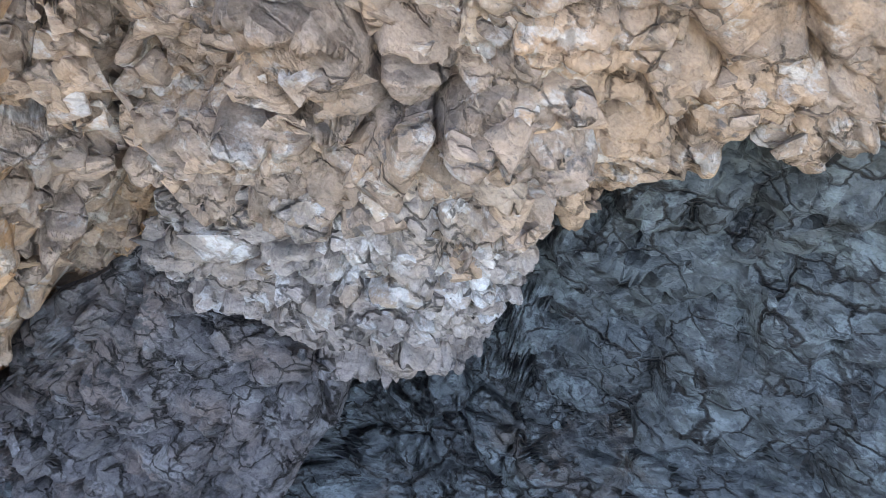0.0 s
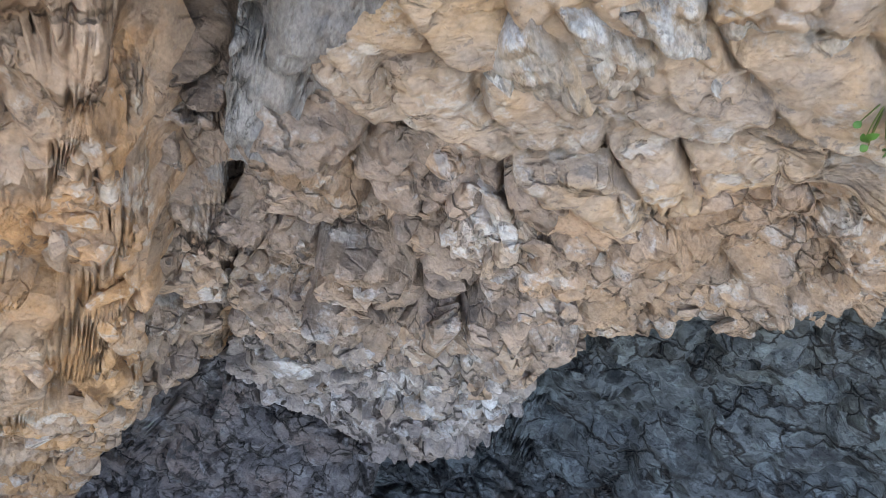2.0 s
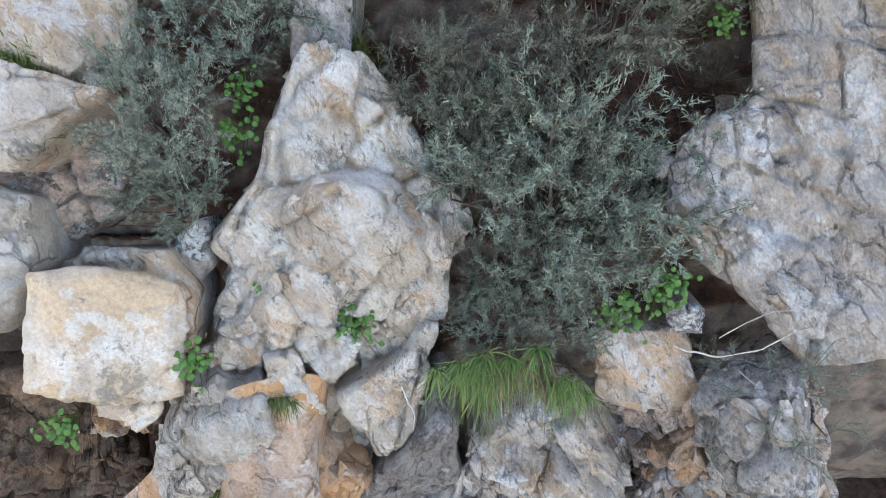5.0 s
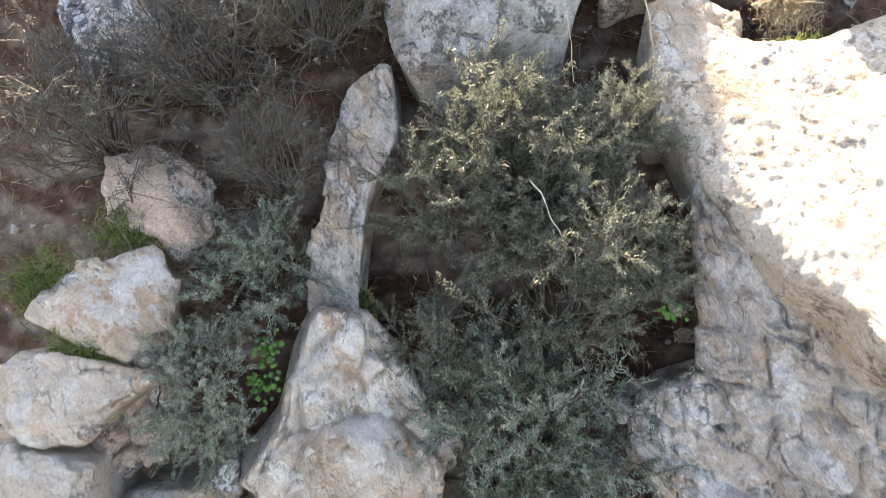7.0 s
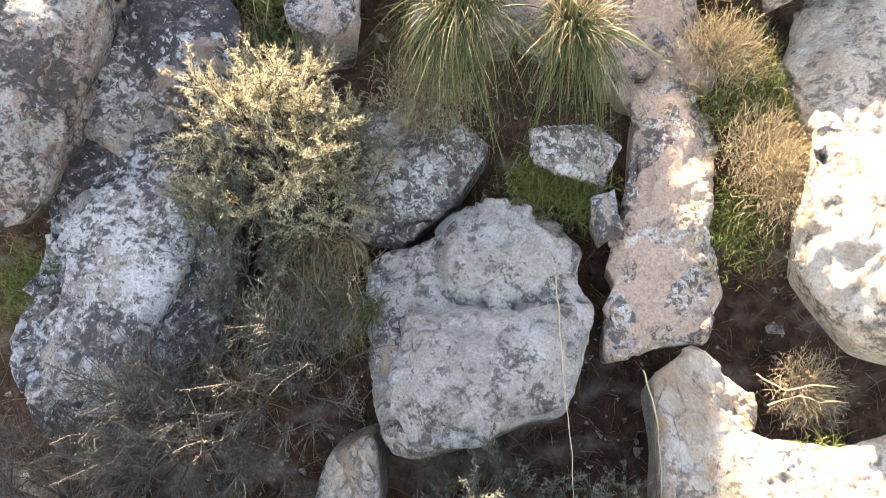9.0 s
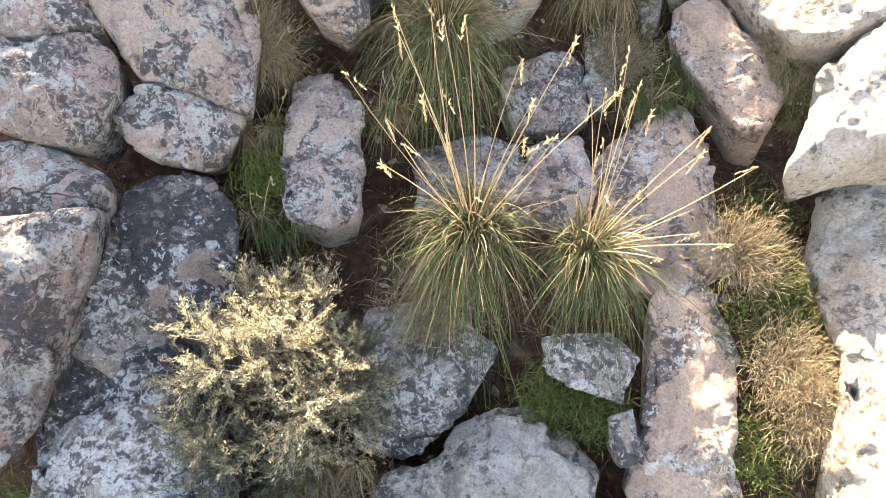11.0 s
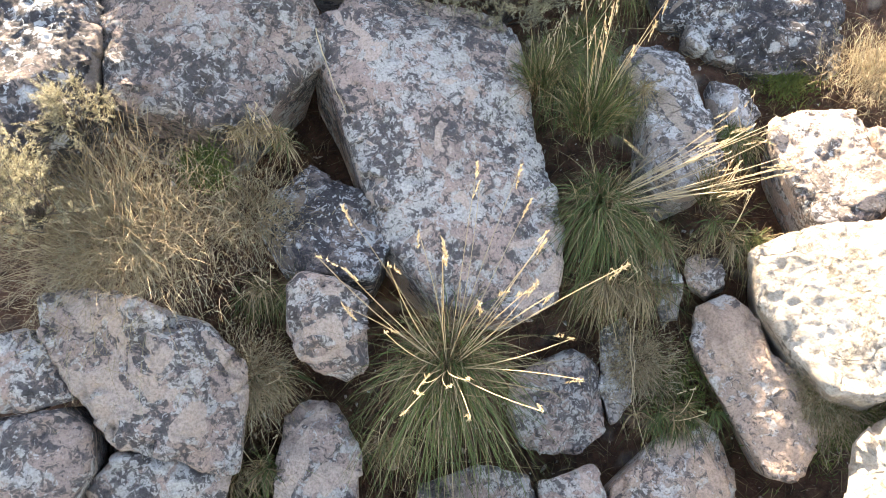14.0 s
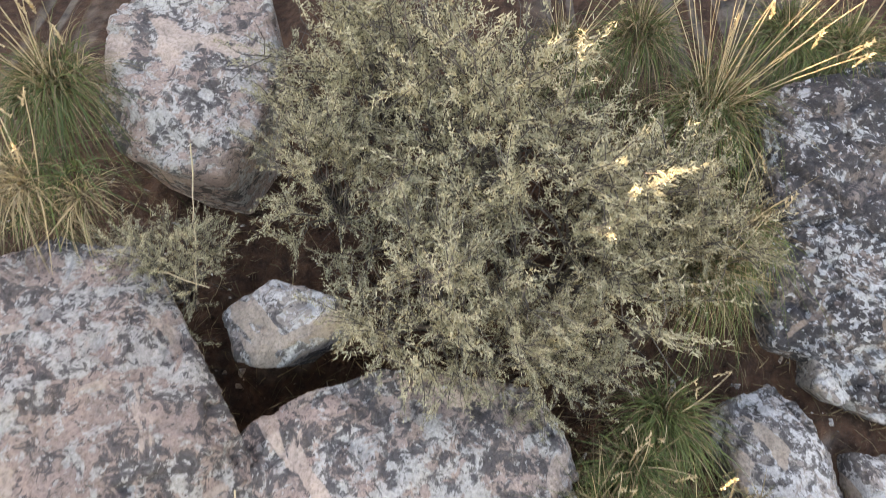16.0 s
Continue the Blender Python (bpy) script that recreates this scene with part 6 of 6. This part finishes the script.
turf((0.43, 3.86, 6.92), (-0.03, -0.53, 0.85), 0.16, 397)
turf((1.4, 4.14, 7.19), (0, -0.51, 0.86), 0.26, 398)
turf((-0.95, 4.68, 7.46), (0.18, -0.57, 0.8), 0.16, 399)
turf((-1.26, 5.88, 8.57), (0.04, -0.45, 0.89), 0.13, 400)
turf((1.53, 2.73, 6.46), (0, -0.33, 0.94), 0.13, 401)
place_shrub(BLUEGREEN, (0.25, 1.58, 4.46), 0.35, 402, "blue-green shrub hanging over the cliff")
place_shrub(BLUEGREEN, (0.54, 1.51, 4.61), 0.33, 403, "blue-green shrub hanging over the cliff")
dry_grass((1.49, 3.72, 7.08), (-0.11, -0.48, 0.87), 0.22, 404, "dry grass in the turf")
dry_grass((1.29, 4.37, 7.37), (0, -0.5, 0.87), 0.22, 405, "dry grass in the turf")
dry_grass((1.44, 3.93, 7.12), (0, -0.51, 0.86), 0.21, 406, "dry grass in the turf")
dry_grass((1.6, 5.2, 7.87), (-0.38, -0.66, 0.65), 0.20, 407, "yellowed grass beside a sunlit rock")
dry_grass((2.28, 6.91, 8.6), (-0.09, -0.32, 0.94), 0.30, 408, "pale dry grass on the slope")
dry_grass((-0.57, 3.45, 6.57), (-0.02, -0.52, 0.86), 0.29, 409, "brown dry grass under the shrub")
dry_grass((0.86, 5.51, 7.73), (0.01, -0.61, 0.79), 0.21, 410, "dead grass in the gap between rocks")
dry_grass((-1.02, 5.19, 7.94), (0.39, -0.59, 0.7), 0.24, 411, "dead grass in the cleft")

# ---- single strands ----
strand("mineral_vein", ((0.01, 1.17, 4.27), (-0.02, 1.19, 4.12), (-0.06, 1.21, 3.89), (-0.12, 1.24, 3.68), (-0.21, 1.27, 3.41), (-0.32, 1.31, 3.1)), .0022, CHALK, "white mineral streak down the dark cleft")
strand("mineral_vein", ((0, 1.22, 3.93), (-0.05, 1.23, 3.77), (-0.12, 1.26, 3.58), (-0.17, 1.27, 3.42)), .0016, CHALK, "white mineral streak down the dark cleft")
strand("mineral_vein", ((-0.12, 1.24, 4.53), (-0.1, 1.22, 4.45), (-0.07, 1.21, 4.38), (-0.08, 1.19, 4.29)), .0028, CHALK, "white streak on the buttress edge")
strand("mineral_vein", ((-0.07, 1.28, 3.54), (-0.15, 1.28, 3.41), (-0.22, 1.29, 3.29), (-0.3, 1.3, 3.16)), .002, CHALK, "white mineral streak down the dark cleft")
strand("bare_branch", ((0.36, 2.16, 6.24), (0.41, 2.12, 6.21), (0.44, 2.06, 6.16), (0.5, 1.97, 6.09)), .0035, PALEWOOD, "pale bare branch in the shrub")
strand("bare_branch", ((0.89, 1.27, 4.82), (1.04, 1.24, 4.8), (1.19, 1.24, 4.85), (1.29, 1.27, 4.92), (1.38, 1.28, 4.97)), .0035, PALEWOOD, "pale bare branch over the rocks")
strand("bare_branch", ((1.13, 1.21, 4.77), (1.22, 1.17, 4.7), (1.32, 1.16, 4.69), (1.41, 1.13, 4.64)), .0022, PALEWOOD, "pale bare branch over the rocks")
strand("bare_branch", ((1.04, 1.27, 4.87), (1.1, 1.29, 4.93), (1.21, 1.31, 4.99), (1.32, 1.31, 5.02)), .0022, PALEWOOD, "pale bare branch over the rocks")
strand("dry_stalk", ((0.48, 3.33, 6.86), (0.51, 3.04, 6.69), (0.53, 2.8, 6.56), (0.55, 2.58, 6.43)), .003, STRAW_STALK, "long dry stalk hanging over the rock")
strand("dry_stalk", ((0.82, 3, 6.7), (0.87, 2.81, 6.59), (0.87, 2.59, 6.46)), .003, STRAW_STALK, "long dry stalk hanging over the rock")
strand("dry_stalk", ((-1.17, 7.65, 9.4), (-1.11, 7.41, 9.29), (-1.05, 7.13, 9.17)), .003, STRAW_STALK, "long dry stalk above the boulder")
strand("dry_stalk", ((-1.24, 7.17, 9.24), (-1.14, 7.16, 9.22), (-1, 7.13, 9.19)), .003, STRAW_STALK, "long dry stalk above the boulder")
strand("dry_stalk", ((-0.82, 6.56, 8.94), (-0.75, 6.37, 8.86), (-0.68, 6.21, 8.8), (-0.62, 6.09, 8.75)), .003, STRAW_STALK, "long dry stalk between the boulders")
strand("dry_stalk", ((0.79, 5.61, 7.86), (0.79, 5.4, 7.74), (0.78, 5.3, 7.68), (0.86, 5.05, 7.54)), .002, STRAW_STALK, "thin dry stalk over the gap")
strand("dry_stalk", ((0.8, 5.66, 7.99), (0.79, 5.43, 7.8), (0.79, 5.18, 7.6)), .002, STRAW_STALK, "thin dry stalk over the gap")
strand("dry_stalk", ((1.27, 3.02, 6.69), (1.37, 2.97, 6.65), (1.49, 2.99, 6.67), (1.57, 2.98, 6.67)), .003, STRAW_STALK, "bent straw stalk over the soil")
strand("dry_stalk", ((1.3, 2.92, 6.62), (1.42, 2.96, 6.64), (1.51, 2.94, 6.63), (1.62, 2.94, 6.63)), .003, STRAW_STALK, "bent straw stalk over the soil")

# dry grass in the gaps between the boulders
for i, (place, size) in enumerate((((0.70, 5.75, 8.02), 0.34), ((0.92, 6.00, 8.12), 0.32), ((0.98, 5.25, 7.62), 0.26), ((-1.00, 5.25, 7.80), 0.30), ((-0.98, 4.95, 7.55), 0.30),
                                   ((-0.95, 4.55, 7.32), 0.28), ((-0.42, 5.05, 7.62), 0.24), ((1.30, 6.00, 8.15), 0.28), ((1.45, 6.55, 8.35), 0.26), ((0.80, 6.75, 8.45), 0.30),
                                   ((-0.85, 6.75, 8.75), 0.24), ((-0.95, 5.55, 8.10), 0.26), ((-0.55, 3.62, 6.72), 0.30), ((-0.35, 3.35, 6.55), 0.26), ((-0.80, 3.35, 6.50), 0.28))):
    tussock(place, (0.0, -0.6, 0.8), size, 500 + i, stalks=2, green=0.12 + 0.2 * (i % 3), tall=1.2, hanging=1, label="dry straw grass hanging in a gap between rocks")

# ---- litter and pebbles on the soil ----
def litter():
    rng = np.random.RandomState(900)
    base = BARE_SOIL[rng.randint(len(BARE_SOIL), size=26000)] + rng.normal(size=(26000, 3)) * 0.015
    way = unit(rng.normal(size=(26000, 3)) * np.array((1, 1, 0.5)) + np.array((0, -0.2, 0.35)))
    ob = new("dry_litter", ribbons("dry_litter", base, way, rng.uniform(0.04, 0.2, 26000), rng.uniform(0.0, 0.6, 26000), rng.uniform(0.001, 0.0022, 26000), STRAW_BLADE, rng, 2, 0.2))
    tagged(ob, "dead grass blades strewn over the soil", "litter", kind="stuff")
    mesh = chips_mesh("pebbles", [block_pose(place, UPWARD, 0.012 * math.exp(rng.normal() * 0.6), rng) for place in BARE_SOIL[rng.randint(len(BARE_SOIL), size=3000)]], TAN, rng)
    tagged(new("pebbles", mesh), "small angular limestone chips on the soil", "pebbles", kind="stuff")


litter()
